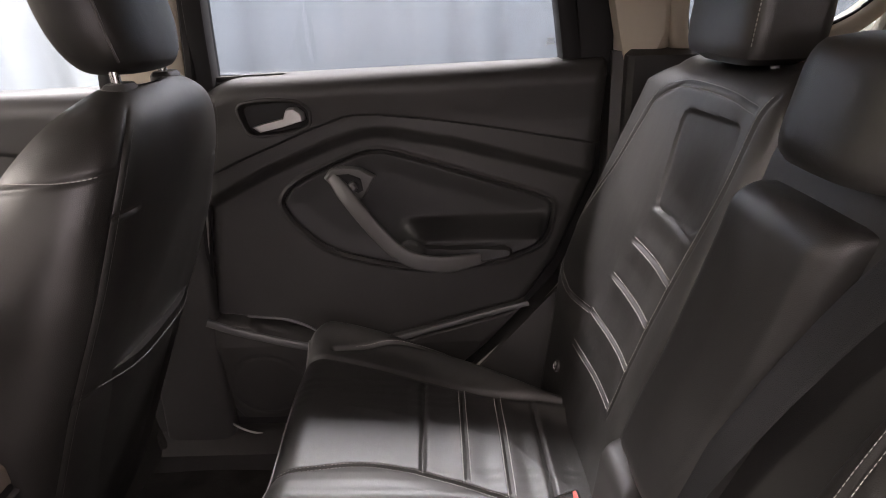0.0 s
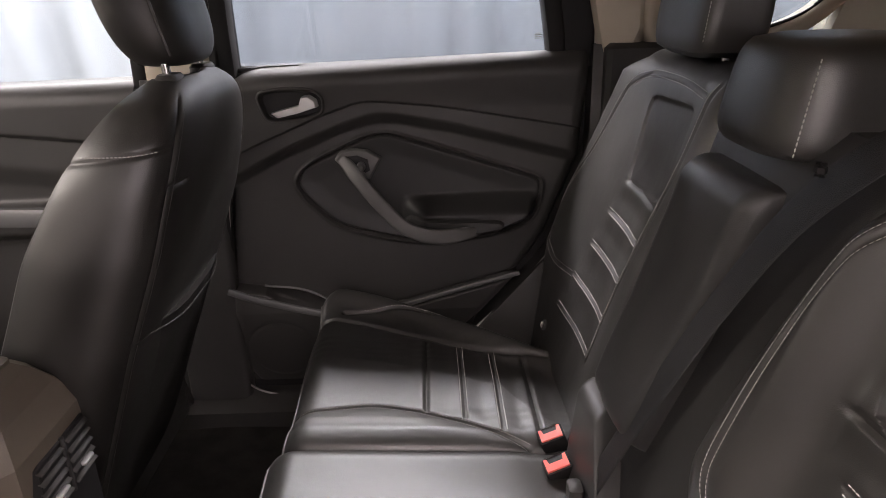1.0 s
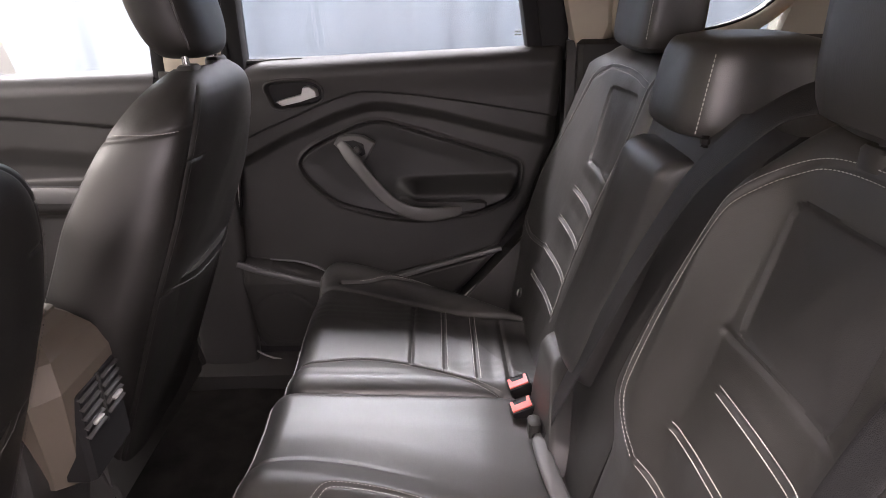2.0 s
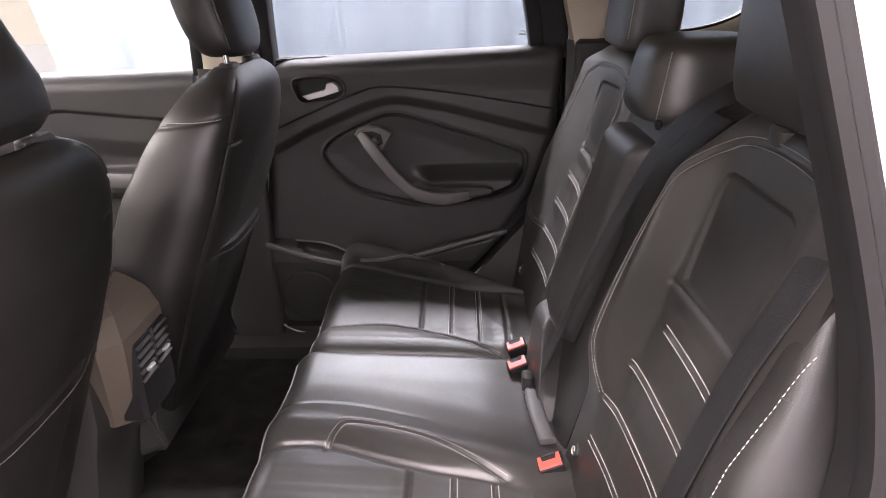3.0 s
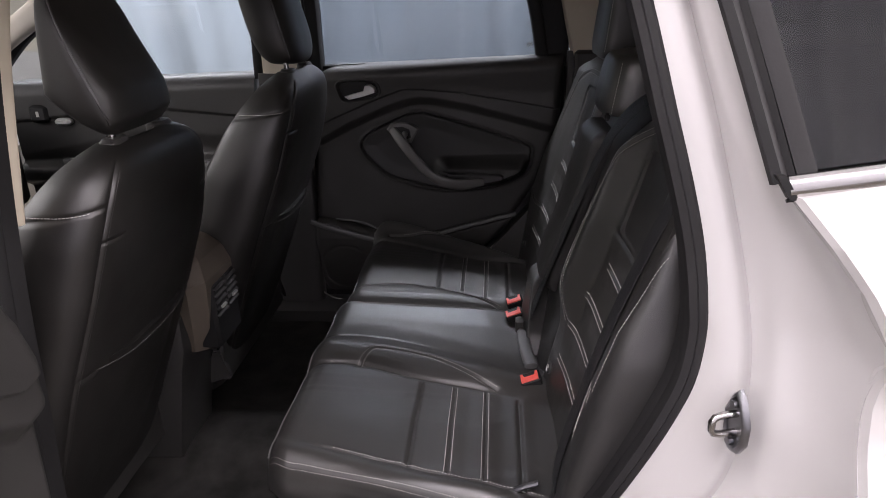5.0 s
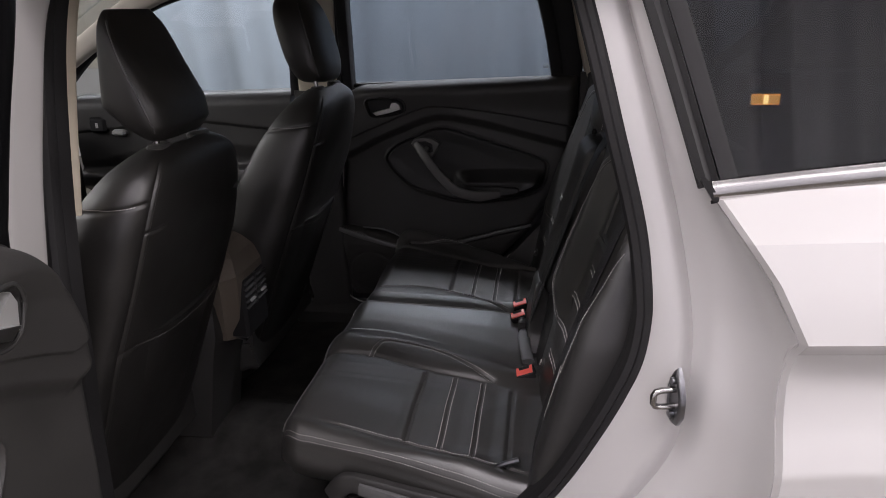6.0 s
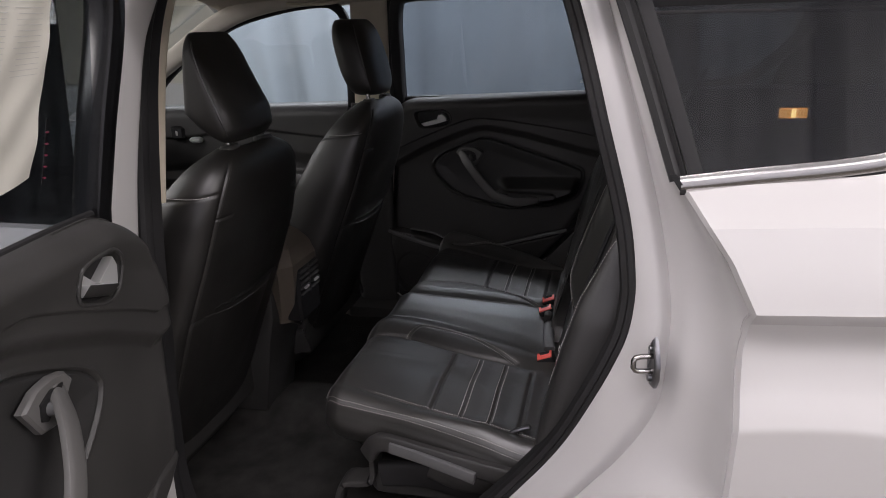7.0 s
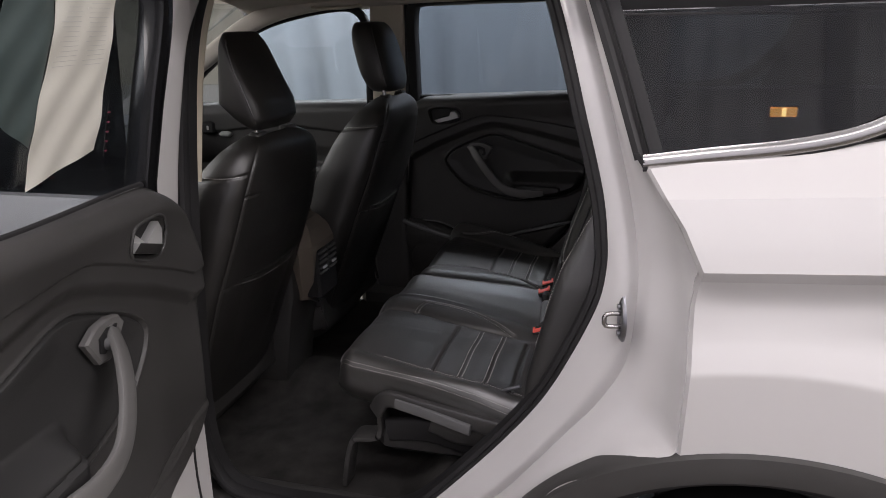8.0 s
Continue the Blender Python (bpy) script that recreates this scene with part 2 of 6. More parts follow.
def smooth_poly(pts, rounds=2):
    """Corner cutting of a closed outline."""
    P = [tuple(p) for p in pts]
    for _ in range(rounds):
        Q = []
        for (ax, az), (bx, bz) in zip(P, P[1:] + P[:1]):
            Q += [(0.8 * ax + 0.2 * bx, 0.8 * az + 0.2 * bz), (0.2 * ax + 0.8 * bx, 0.2 * az + 0.8 * bz)]
        P = Q
    return P


def soft_corners(pts, r):
    """A closed outline with corners rounded over about r."""
    P, Q = [np.array(p, float) for p in pts], []
    for a, b, c in zip(P[-1:] + P[:-1], P, P[1:] + P[:1]):
        u, w = (a - b) / np.linalg.norm(a - b), (c - b) / np.linalg.norm(c - b)
        Q += [tuple(b + u * r), tuple(b + (u + w) * r * 0.28), tuple(b + w * r)]
    return Q


def step(x, a, b):
    t = np.clip((np.asarray(x, float) - a) / (b - a), 0, 1)
    return t * t * (3 - 2 * t)


def groove(d, width, depth):
    return depth * np.exp(-(d / width) ** 2)


def round_edge(d, r):
    """How far a surface falls at distance d from its rounded edge."""
    q = np.clip(1 - np.asarray(d, float) / r, 0, 1)
    return r * (1 - np.sqrt(np.maximum(0, 1 - q * q)))


def stitches(points, normal, parent, length=0.0042, gap=0.0014, r=0.0008, label="light grey contrast stitching"):
    """A row of short raised threads along a line."""
    P = np.asarray(points, float)
    s = np.concatenate([[0], np.cumsum(np.linalg.norm(np.diff(P, axis=0), axis=1))])
    pos, pieces = 0.0, []
    at = lambda q: np.array([np.interp(q, s, P[:, k]) for k in range(3)])
    nrm = np.asarray(normal, float)
    while pos + length < s[-1]:
        a, b = at(pos), at(pos + length)
        t = (b - a) / (np.linalg.norm(b - a) + 1e-9)
        side = np.cross(t, nrm)
        side /= np.linalg.norm(side) + 1e-9
        secs = []
        for q, k in ((0, 0.35), (0.25, 1), (0.75, 1), (1, 0.35)):
            c = a + (b - a) * q + nrm * r * 0.5
            secs.append([c + side * r * k, c + nrm * r * k, c - side * r * k, c - nrm * r * k])
        pieces.append(loft(secs))
        pos += length + gap
    if pieces:
        v, f = join(*pieces)
        return obj("stitching", v, f, THREAD, parent, label)

# ---- the studio ----
GROUND = 0.04


def structure(name, piece, mat, label, category, smooth=True):
    ob = obj(name, piece[0], piece[1], mat, smooth=smooth)
    return tagged(ob, label, category, kind="structure")


structure("ground", block(-60, 60, -60, 60, GROUND - 0.3, GROUND, 0.001), CONCRETE, "smooth grey sealed concrete studio floor", "floor")
structure("ceiling", block(-6, 6, -5, 6, 4.5, 4.65), CEILM, "plain white painted studio ceiling", "ceiling")
structure("wall_west", block(-6.15, -6, -5, 6, GROUND, 4.5), WALLM, "plain cream painted studio wall", "wall")
structure("wall_east", block(6, 6.15, -5, 6, GROUND, 4.5), WALLM, "plain cream painted studio wall", "wall")
structure("wall_north", block(-6, 6, 6, 6.15, GROUND, 4.5), WALLM, "cream painted wall behind the curtain", "wall")
structure("wall_south", block(-6, 6, -5.15, -5, GROUND, 4.5), WALLM, "cream painted wall behind the grey curtain", "wall")


def curtain(name, x0, x1, y, z0, z1, mat, label, depth, seed):
    rnd = random.Random(seed)
    n, rows = int((x1 - x0) / 0.025), 14
    waves = [(rnd.uniform(9, 30), rnd.uniform(0, 6.3), rnd.uniform(0.3, 1)) for _ in range(7)]
    top, back = [], []
    for i in range(n + 1):
        x = x0 + (x1 - x0) * i / n
        for j in range(rows + 1):
            k = j / rows
            f = sum(a * math.sin(w * x + p + 0.5 * k * math.sin(3 * x + p)) for w, p, a in waves) / 3
            yy = y + depth * f * (0.5 + 0.5 * k)
            z = z1 + (z0 - z1) * k
            # the free edge hangs askew
            xx = x - 0.22 * (z - 1.3) * math.exp(-(x - x0) / 0.5)
            top.append((xx, yy, z))
            back.append((xx, yy + 0.004, z))
    v, f = slab(top, back, n, rows)
    return tagged(obj(name, v, f, mat), label, "curtain")


curtain("curtain", -2.06, 5.6, 3.3, GROUND + 0.02, 3.4, CURTAIN, "pale blue-grey floor-length studio curtain in soft folds", 0.075, 3)
curtain("curtain", -5.8, 5.8, -3.7, GROUND + 0.02, 4.4, DARK_CURTAIN, "grey floor-length studio curtain in deep folds", 0.15, 8)
structure("baseboard", block(-6, 5.9, 5.96, 5.998, GROUND, 1.0), CEILM, "white painted lower band of the wall", "wall band")

# amber courtesy light on the side trim of the cargo space
marker = thing("cargo_light", "small amber cargo light glowing on black side trim", "lamp")
v, f = block(0.950, 1.054, 1.288, 1.304, 1.214, 1.258, 0.006)
obj("bezel", v, f, PLASTIC, marker)
v, f = block(0.960, 1.044, 1.284, 1.292, 1.220, 1.252, 0.004)
lens = obj("lens", v, f, AMBER, marker, "glowing amber lens")
v, f = block(0.996, 1.010, 1.2825, 1.2845, 1.222, 1.250, 0.001)
obj("bulb", v, f, AMBER_HOT, lens, "hot bright bulb spot")

# ---- rear bench ----
C = 0.63


def back_x(z, y=1.1):
    return 0.33 + 0.27 * (z - 0.785) + 0.032 * (1.1 - y)


BN = np.array((-0.9654, 0.0, 0.2607))
L_SEAM = [(-0.054, 0.444), (-0.045, 0.475), (-0.020, 0.498), (0.104, 0.469), (0.240, 0.383)]
MID_LOW = [(-0.20, 0.553), (-0.14, 0.556), (-0.077, 0.564), (0.012, 0.553), (0.143, 0.515), (0.30, 0.465)]
L_INSERT = [(-0.30, 0.447), (-0.147, 0.449), (-0.057, 0.452), (0.083, 0.411), (0.222, 0.381), (0.33, 0.345)]
R_INSERT = [(-0.30, 1.240), (-0.147, 1.209), (-0.047, 1.178), (0.073, 1.124), (0.187, 1.076), (0.33, 1.03)]


def eased_line(pts, n=36):
    return [(p[0], p[1]) for p in spline([(a, b, 0) for a, b in pts], n)]


ROLL_X = (-0.172, -0.05, 0.08, 0.20, 0.33)
ROLL_Y = np.polyfit(ROLL_X, (0.505, 0.508, 0.478, 0.440, 0.405), 3)
R_SEAM_IN = [(-0.20, 0.860), (-0.132, 0.867), (0.0, 0.882), (0.13, 0.840), (0.248, 0.782)]
R_SEAM_OUT = [(-0.10, 1.225), (-0.044, 1.225), (0.03, 1.222), (0.15, 1.165), (0.30, 1.10)]
L_SEAM, R_SEAM_IN, R_SEAM_OUT, MID_LOW, L_INSERT, R_INSERT = (eased_line(q) for q in (L_SEAM, R_SEAM_IN, R_SEAM_OUT, MID_LOW, L_INSERT, R_INSERT))


NEAR_X = (-0.172, -0.06, 0.06, 0.20, 0.33, 0.40)
NEAR_Y = np.polyfit(NEAR_X, (0.140, 0.119, 0.090, 0.055, 0.024, 0.012), 3)
NEAR_Z = np.polyfit(NEAR_X, (0.742, 0.735, 0.725, 0.712, 0.702, 0.698), 3)
FAR_X = (-0.158, -0.11, -0.03, 0.07, 0.165, 0.28, 0.40)
FAR_Y = np.polyfit(FAR_X, (1.322, 1.324, 1.300, 1.242, 1.176, 1.100, 1.04), 3)


def outer_edge(x, side):
    """Where the outer roll of a cushion turns over, in plan."""
    front = -0.172 if side == "L" else -0.158
    turn = 0.030 * np.clip(1 - (x - front) / 0.05, 0, 1) ** 2
    return np.polyval(NEAR_Y, x) + turn if side == "L" else np.polyval(FAR_Y, x) - turn


def cushion_z(x, y, side):
    x, y = np.asarray(x, float), np.asarray(y, float)
    z = 0.742 + (0.33 - x) * 0.05
    base = z
    if side == "L":
        ins = sdf(x, y, [(-0.3, 0.125), *L_INSERT, (0.36, 0.12)])
        fade = 1 - step(x, 0.20, 0.29)
        z = z + fade * 0.006 * step(ins, -0.006, 0.030) + 0.010 * step(-ins, 0.0, 0.16) - fade * groove(polydist(x, y, L_INSERT), 0.006, 0.004)
        mid = sdf(x, y, [(-0.3, 0.760), *MID_LOW, (0.42, 0.45), (0.42, 0.74)])
        z = z - 0.013 * step(-mid, -0.030, 0.085) + 0.011 * np.exp(-((y - np.polyval(ROLL_Y, x)) / 0.036) ** 2)
        z = z - groove(polydist(x, y, MID_LOW), 0.005, 0.0025) * (1 - step(x, 0.0, 0.14))
        z = z - groove(polydist(x, y, L_SEAM), 0.005, 0.004)
        seams = [(sx, float(np.polyval(NEAR_Y, sx)) + 0.056, hi, w, dp) for sx, hi, w, dp in ((0.086, 0.400, 0.0045, 0.006), (0.155, 0.385, 0.0035, 0.0034), (0.218, 0.372, 0.0035, 0.0034), (0.282, 0.352, 0.0045, 0.006))]
        d = y - outer_edge(x, side)
        z = z + 0.006 * np.exp(-((d - 0.030) / 0.020) ** 2)
        z = z - groove(np.abs(d - 0.056), 0.004, 0.004) * step(x, -0.12, -0.04)
        z = z - round_edge(np.maximum(d, 0) / 0.048, 1.0) * (base - np.polyval(NEAR_Z, x))
        z = z - round_edge(0.768 - y, 0.036) * 0.8
        front = -0.172
    else:
        ins = sdf(x, y, [(-0.3, 0.875), *R_SEAM_IN, (0.36, 0.76), *R_INSERT[::-1]])
        z = z + 0.006 * step(ins, -0.016, 0.04) + 0.012 * step(-ins, 0.0, 0.17) - groove(polydist(x, y, R_INSERT), 0.006, 0.005)
        z = z - groove(polydist(x, y, R_SEAM_IN), 0.005, 0.006) - groove(polydist(x, y, R_SEAM_OUT), 0.005, 0.006)
        seams = [(0.080, 0.865, 1.11, 0.0045, 0.006), (0.147, 0.845, 1.085, 0.0035, 0.0034), (0.210, 0.815, 1.06, 0.0035, 0.0034), (0.270, 0.79, 1.04, 0.0045, 0.006)]
        d = outer_edge(x, side) - y
        z = z + (0.020 + 0.008 * (1 - step(x, -0.12, 0.08))) * np.exp(-((d - 0.036) / 0.034) ** 2)
        z = z - round_edge(np.maximum(d, 0) / 0.036, 1.0) * 0.05
        z = z - round_edge(y - 0.771, 0.048) * 0.8
        front = -0.158
    for sx, a, b, w, dp in seams:
        on = step(y, a - 0.01, a + 0.01) * (1 - step(y, b - 0.01, b + 0.01))
        z = z - groove(np.abs(x - sx), w, dp) * on
        z = z + 0.0030 * on * np.cos(np.clip((x - sx) / 0.065, -0.5, 0.5) * 2 * math.pi) * 0.5
    z = z + 0.0025 * np.sin(x * 9 + y * 4) * np.sin(y * 11 + 1)
    # fine gathers running off the seams
    z = z + 0.00016 * np.sin(64 * x + 23 * y + 2 * np.sin(9 * y)) * np.sin(31 * y + 12 * x)
    z = z - round_edge(x - front, 0.05)
    return z


SKIRT = 14


def cushion(side, x0, parent, label):
    nx, ny = 240, 330 if side == "L" else 250
    u = np.linspace(0, 1, nx + 1) ** 1.15
    xs = x0 + (0.40 - x0) * u
    t = np.linspace(0, 1, ny + 1)
    rim = outer_edge(xs, side)
    inner = 0.768 if side == "L" else 0.771
    Y = rim[:, None] + (inner - rim)[:, None] * t[None, :]
    X = np.repeat(xs[:, None], ny + 1, 1)
    Z = cushion_z(X, Y, side)
    # the outer wall: a soft skirt below the roll
    k = np.linspace(1, 0, SKIRT + 1)[:-1]
    sg = -1 if side == "L" else 1
    Yw = rim[:, None] + sg * (0.009 * np.sin(math.pi * k) - 0.018 * k ** 2)[None, :] - sg * groove(k * 0.08, 0.006, 0.004)[None, :]
    Zw = Z[:, :1] + (0.648 - Z[:, :1]) * k[None, :]
    X = np.hstack([np.repeat(xs[:, None], SKIRT, 1), X])
    Y, Z = np.hstack([Yw, Y]), np.hstack([Zw, Z])
    top = np.stack([X, Y, Z], -1)
    # the front face leans back under the lip
    bot = np.stack([X + 0.05 * (1 - (X - x0) / (0.4 - x0)), Y * 0.96 + 0.04 * 0.63, np.full_like(Z, 0.640)], -1)
    v, f = slab(top, bot, nx, ny + SKIRT)
    return obj("cushion", v, f, LEATHER, parent, label)


bench = thing("rear_bench_seat", "black leather split rear bench with light stitching and ribbed inserts", "car seat")
cl = cushion("L", -0.172, bench, "wide black leather cushion, lightly creased")
cr = cushion("R", -0.158, bench, "narrow black leather cushion")


def cushion_line(pts, side, parent, n=40, lift=0.0006, off=0.0, gap=0.0018, r=0.0006):
    P = spline([(a, b, 0) for a, b in pts], n)
    if off:
        T = np.gradient(P, axis=0)
        T /= np.linalg.norm(T, axis=1)[:, None]
        P = P + np.stack([-T[:, 1], T[:, 0], 0 * T[:, 0]], 1) * off
    P[:, 2] = cushion_z(P[:, 0], P[:, 1], side) + lift
    stitches(P, (0, 0, 1), parent, gap=gap, r=r)


for sx, a, b in ((0.155, 0.130, 0.388), (0.218, 0.114, 0.374)):
    for o in (-0.0055, 0.0055):
        cushion_line([(sx + o, a), (sx + o, (a + b) / 2), (sx + o, b)], "L", cl, gap=0.0008, r=0.0009)
for sx, a, b in ((0.147, 0.842, 1.092), (0.210, 0.812, 1.066)):
    for o in (-0.0055, 0.0055):
        cushion_line([(sx + o, a), (sx + o, (a + b) / 2), (sx + o, b)], "R", cr, gap=0.0008, r=0.0009)
for o in (-0.005, 0.005):
    cushion_line(L_SEAM, "L", cl, 60, off=o)
    cushion_line(R_SEAM_IN[6:], "R", cr, 60, off=o)
cushion_line(R_SEAM_OUT[5:], "R", cr, 60, off=0.005)
# twin rows along the outer roll, and one beside the insert
for o in (0.0035, 0.0105):
    cushion_line([(x, float(outer_edge(x, "L")) + o) for x in np.linspace(-0.160, 0.33, 16)], "L", cl, 90)
cushion_line([(x, float(outer_edge(x, "L")) + 0.060) for x in np.linspace(-0.05, 0.32, 12)], "L", cl, 70)
# piping on the front lip
for side, y0, y1, x0, par in (("L", 0.180, 0.757, -0.1715, cl), ("R", 0.785, 1.275, -0.1575, cr)):
    ys = np.linspace(y0, y1, 40)
    P = np.stack([np.full(40, x0 + 0.002), ys, cushion_z(np.full(40, x0 + 0.004), ys, side) - 0.004], 1)
    v, f = tube(P, 0.0026, 6)
    obj("piping", v, f, PIPING, par, "grey piping")

# seat side: recliner cover with its lever, and the frame below
v, f = sweep(spline([(-0.045, 0.092, 0.655), (-0.022, 0.080, 0.690), (0.005, 0.072, 0.704), (0.10, 0.056, 0.698), (0.23, 0.032, 0.692), (0.33, 0.008, 0.694)], 36), ring(0.010, 0.020, 16, 4), (0, 0, 1))
obj("side_cover", v, f, PLASTIC_S, bench, "satin black plastic side cover")
v, f = sweep(spline([(0.018, 0.060, 0.702), (0.10, 0.044, 0.694), (0.205, 0.022, 0.680)], 14), ring(0.006, 0.0125, 14, 6), (0, 0, 1))
obj("fold_lever", v, f, GREY_PLASTIC, bench, "grey plastic folding lever")
for x, y in ((-0.055, 0.13), (-0.055, 1.10), (0.24, 0.13), (0.24, 1.10)):
    # bent strap: down from the frame, forward as a flat step, then down to the carpet
    P = spline([(x + 0.012, y, 0.650), (x + 0.012, y, 0.592), (x + 0.004, y, 0.571), (x - 0.022, y, 0.562), (x - 0.054, y, 0.557), (x - 0.068, y, 0.543), (x - 0.084, y, 0.48), (x - 0.094, y, 0.415)], 44)
    v, f = sweep(P, ring(0.030, 0.007, 16, 6), (1, 0, 0.6))
    obj("seat_leg", v, f, PLASTIC, bench)
v, f = sweep(spline([(-0.02, 0.105, 0.60), (0.08, 0.098, 0.615), (0.20, 0.090, 0.60), (0.33, 0.080, 0.605)], 20), ring(0.012, 0.030, 14, 4), (0, 0, 1))
obj("seat_frame_rail", v, f, RUBBER, bench)
v, f = sweep(spline([(0.10, 0.075, 0.655), (0.17, 0.070, 0.635), (0.25, 0.060, 0.65)], 14), ring(0.012, 0.024, 14, 4), (0, 0, 1))
obj("lever_housing", v, f, PLASTIC, bench)
v, f = block(-0.06, 0.36, 0.12, 1.24, 0.52, 0.61, 0.02)
obj("under_tray", v, f, PLASTIC, bench)

# backrests
L_OUT = [(0.135, 1.290), (0.20, 1.297), (0.27, 1.298), (0.325, 1.290), (0.362, 1.266), (0.388, 1.222), (0.402, 1.163), (0.409, 1.099), (0.412, 1.041), (0.413, 0.985), (0.404, 0.950), (0.392, 0.928), (0.375, 0.905)]
R_OUT = [(0.80, 1.293), (0.88, 1.299), (0.96, 1.301), (1.04, 1.296), (1.108, 1.264), (1.164, 1.147), (1.240, 1.026), (1.258, 0.955), (1.230, 0.918), (1.160, 0.907), (1.053, 0.921)]
R_IN = [(0.777, 1.310), (0.785, 1.279), (0.791, 1.192), (0.813, 1.075), (0.845, 0.932), (0.862, 0.844)]
L_IN = [(0.165, 1.283), (0.135, 1.20), (0.13, 1.06), (0.14, 0.92), (0.16, 0.83)]
L_PAD = [(0.337, 1.256), (0.323, 1.110), (0.145, 1.104), (0.155, 1.252)]
R_PAD = [(1.010, 1.268), (0.812, 1.275), (0.802, 1.135), (0.981, 1.119)]


def back_h(y, z, side):
    y, z = np.asarray(y, float), np.asarray(z, float)
    if side == "L":
        mid, out, pad = 0.265, L_OUT, L_PAD
        ribs = [(1.105, 0.13, 0.345), (1.052, 0.13, 0.315), (0.978, 0.13, 0.352), (0.906, 0.13, 0.375), (0.832, 0.13, 0.378)]
        inner_edge = spline([(0.365, 1.335, 0), (0.405, 1.25, 0), (0.432, 1.15, 0), (0.450, 1.05, 0), (0.462, 0.93, 0), (0.475, 0.70, 0)], 20)
        dist_out = y + 0.03
        dist_in = np.interp(-z, -inner_edge[:, 1], inner_edge[:, 0]) - y
        line = L_IN
        bank = 0.024 * (1 - step(y, 0.080, 0.130)) + 0.030 * step(y, 0.335, 0.395) * step(z, 0.86, 0.98) * (1 - step(z, 1.22, 1.32))
    else:
        mid, out, pad = 0.98, R_OUT, R_PAD
        ribs = [(1.127, 0.81, 0.985), (1.067, 0.819, 1.005), (1.000, 0.834, 1.025), (0.926, 0.847, 1.050), (0.854, 0.866, 1.076)]
        dist_out = np.interp(-z, (-1.32, -1.287, -1.156, -1.005, -0.905, -0.833, -0.70), (1.13, 1.20, 1.24, 1.28, 1.285, 1.25, 1.20)) - y
        dist_in = y - 0.748
        line = R_IN
        bank = 0.0
    h = bank + 0.012 * np.exp(-((z - 0.95) / 0.2) ** 2)
    seat = np.exp(-((y - mid) / 0.13) ** 4)
    h = h - 0.007 * seat * step(z, 0.76, 0.90)
    h = h - groove(polydist(y, z, out), 0.0035, 0.0025) - (groove(polydist(y, z, line), 0.0035, 0.0025) if side == "R" else 0.0)
    pd = sdf(y, z, soft_corners(pad, 0.020))
    h = h - 0.0042 * step(-pd, -0.001, 0.006) + 0.002 * step(-pd, 0.006, 0.06)
    for zz, a, b in ribs:
        on = step(y, a - 0.012, a + 0.030) * (1 - step(y, b - 0.030, b + 0.012))
        h = h - groove(np.abs(z - zz), 0.0040, 0.0042) * on
        h = h + 0.0014 * on * np.cos(np.clip((z - zz) / 0.07, -0.5, 0.5) * 2 * math.pi)
    h = h - round_edge(1.345 - z, 0.06)
    h = h - round_edge(np.maximum(dist_out, 0), 0.05) - round_edge(np.maximum(dist_in, 0), 0.035)
    h = h + 0.0012 * np.sin(y * 21 + z * 8) * np.sin(z * 15 + y * 5)
    return h


def back_point(y, z, side, lift=0.0):
    h = back_h(y, z, side) + lift
    x = back_x(z, y) + BN[0] * h
    return np.stack([x, y + 0 * x, z + BN[2] * h], -1)


def backrest(side, parent, label):
    ny, nz = 280 if side == "L" else 250, 260
    zs = np.linspace(0.70, 1.345, nz + 1)
    if side == "L":
        lo = np.full(nz + 1, 0.02)
        e = spline([(0.365, 1.335, 0), (0.405, 1.25, 0), (0.432, 1.15, 0), (0.450, 1.05, 0), (0.462, 0.93, 0), (0.475, 0.70, 0)], 20)
        hi = np.interp(-zs, -e[:, 1], e[:, 0])
    else:
        lo = np.full(nz + 1, 0.748)
        hi = np.interp(-zs, (-1.32, -1.287, -1.156, -1.005, -0.905, -0.833, -0.70), (1.13, 1.20, 1.24, 1.28, 1.285, 1.25, 1.20))
    t = np.linspace(0, 1, ny + 1)
    Y = lo[:, None] + (hi - lo)[:, None] * t[None, :]
    Z = np.repeat(zs[:, None], ny + 1, 1)
    top = back_point(Y, Z, side)
    bot = np.stack([back_x(Z, Y) + 0.085, Y, Z - 0.01], -1)
    v, f = slab(top, bot, nz, ny)
    # the shoulder field is a panel of its own let into the leather
    field = soft_corners(L_PAD if side == "L" else R_PAD, 0.020)
    hit = inside((Y[1:, 1:] + Y[:-1, :-1]) / 2, (Z[1:, 1:] + Z[:-1, :-1]) / 2, field).ravel()
    front = f[:2 * nz * ny:2]
    pad_faces = [q for k, q in enumerate(front) if hit[k]]
    back = obj("backrest", v, [q for k, q in enumerate(front) if not hit[k]] + f[1:2 * nz * ny:2] + f[2 * nz * ny:], LEATHER, parent, label)
    used = sorted({i for q in pad_faces for i in q})
    index = {i: k for k, i in enumerate(used)}
    obj("shoulder_pad", [v[i] for i in used], [tuple(index[i] for i in q) for q in pad_faces], PAD_SHADE_LEATHER, back, "matt black shoulder pad")
    return back


bl = backrest("L", bench, "black leather outer backrest with ribbed insert")
br = backrest("R", bench, "black leather outer backrest with ribbed insert")


def back_line(pts, side, parent, n=60, off=0.0, gap=0.0014, r=0.00052):
    P = spline([(a, b, 0) for a, b in pts], n)
    T = np.gradient(P, axis=0)
    T /= np.linalg.norm(T, axis=1)[:, None]
    P = P + np.stack([-T[:, 1], T[:, 0], 0 * T[:, 0]], 1) * off
    stitches(back_point(P[:, 0], P[:, 1], side, 0.0008), BN, parent, gap=gap, r=r)


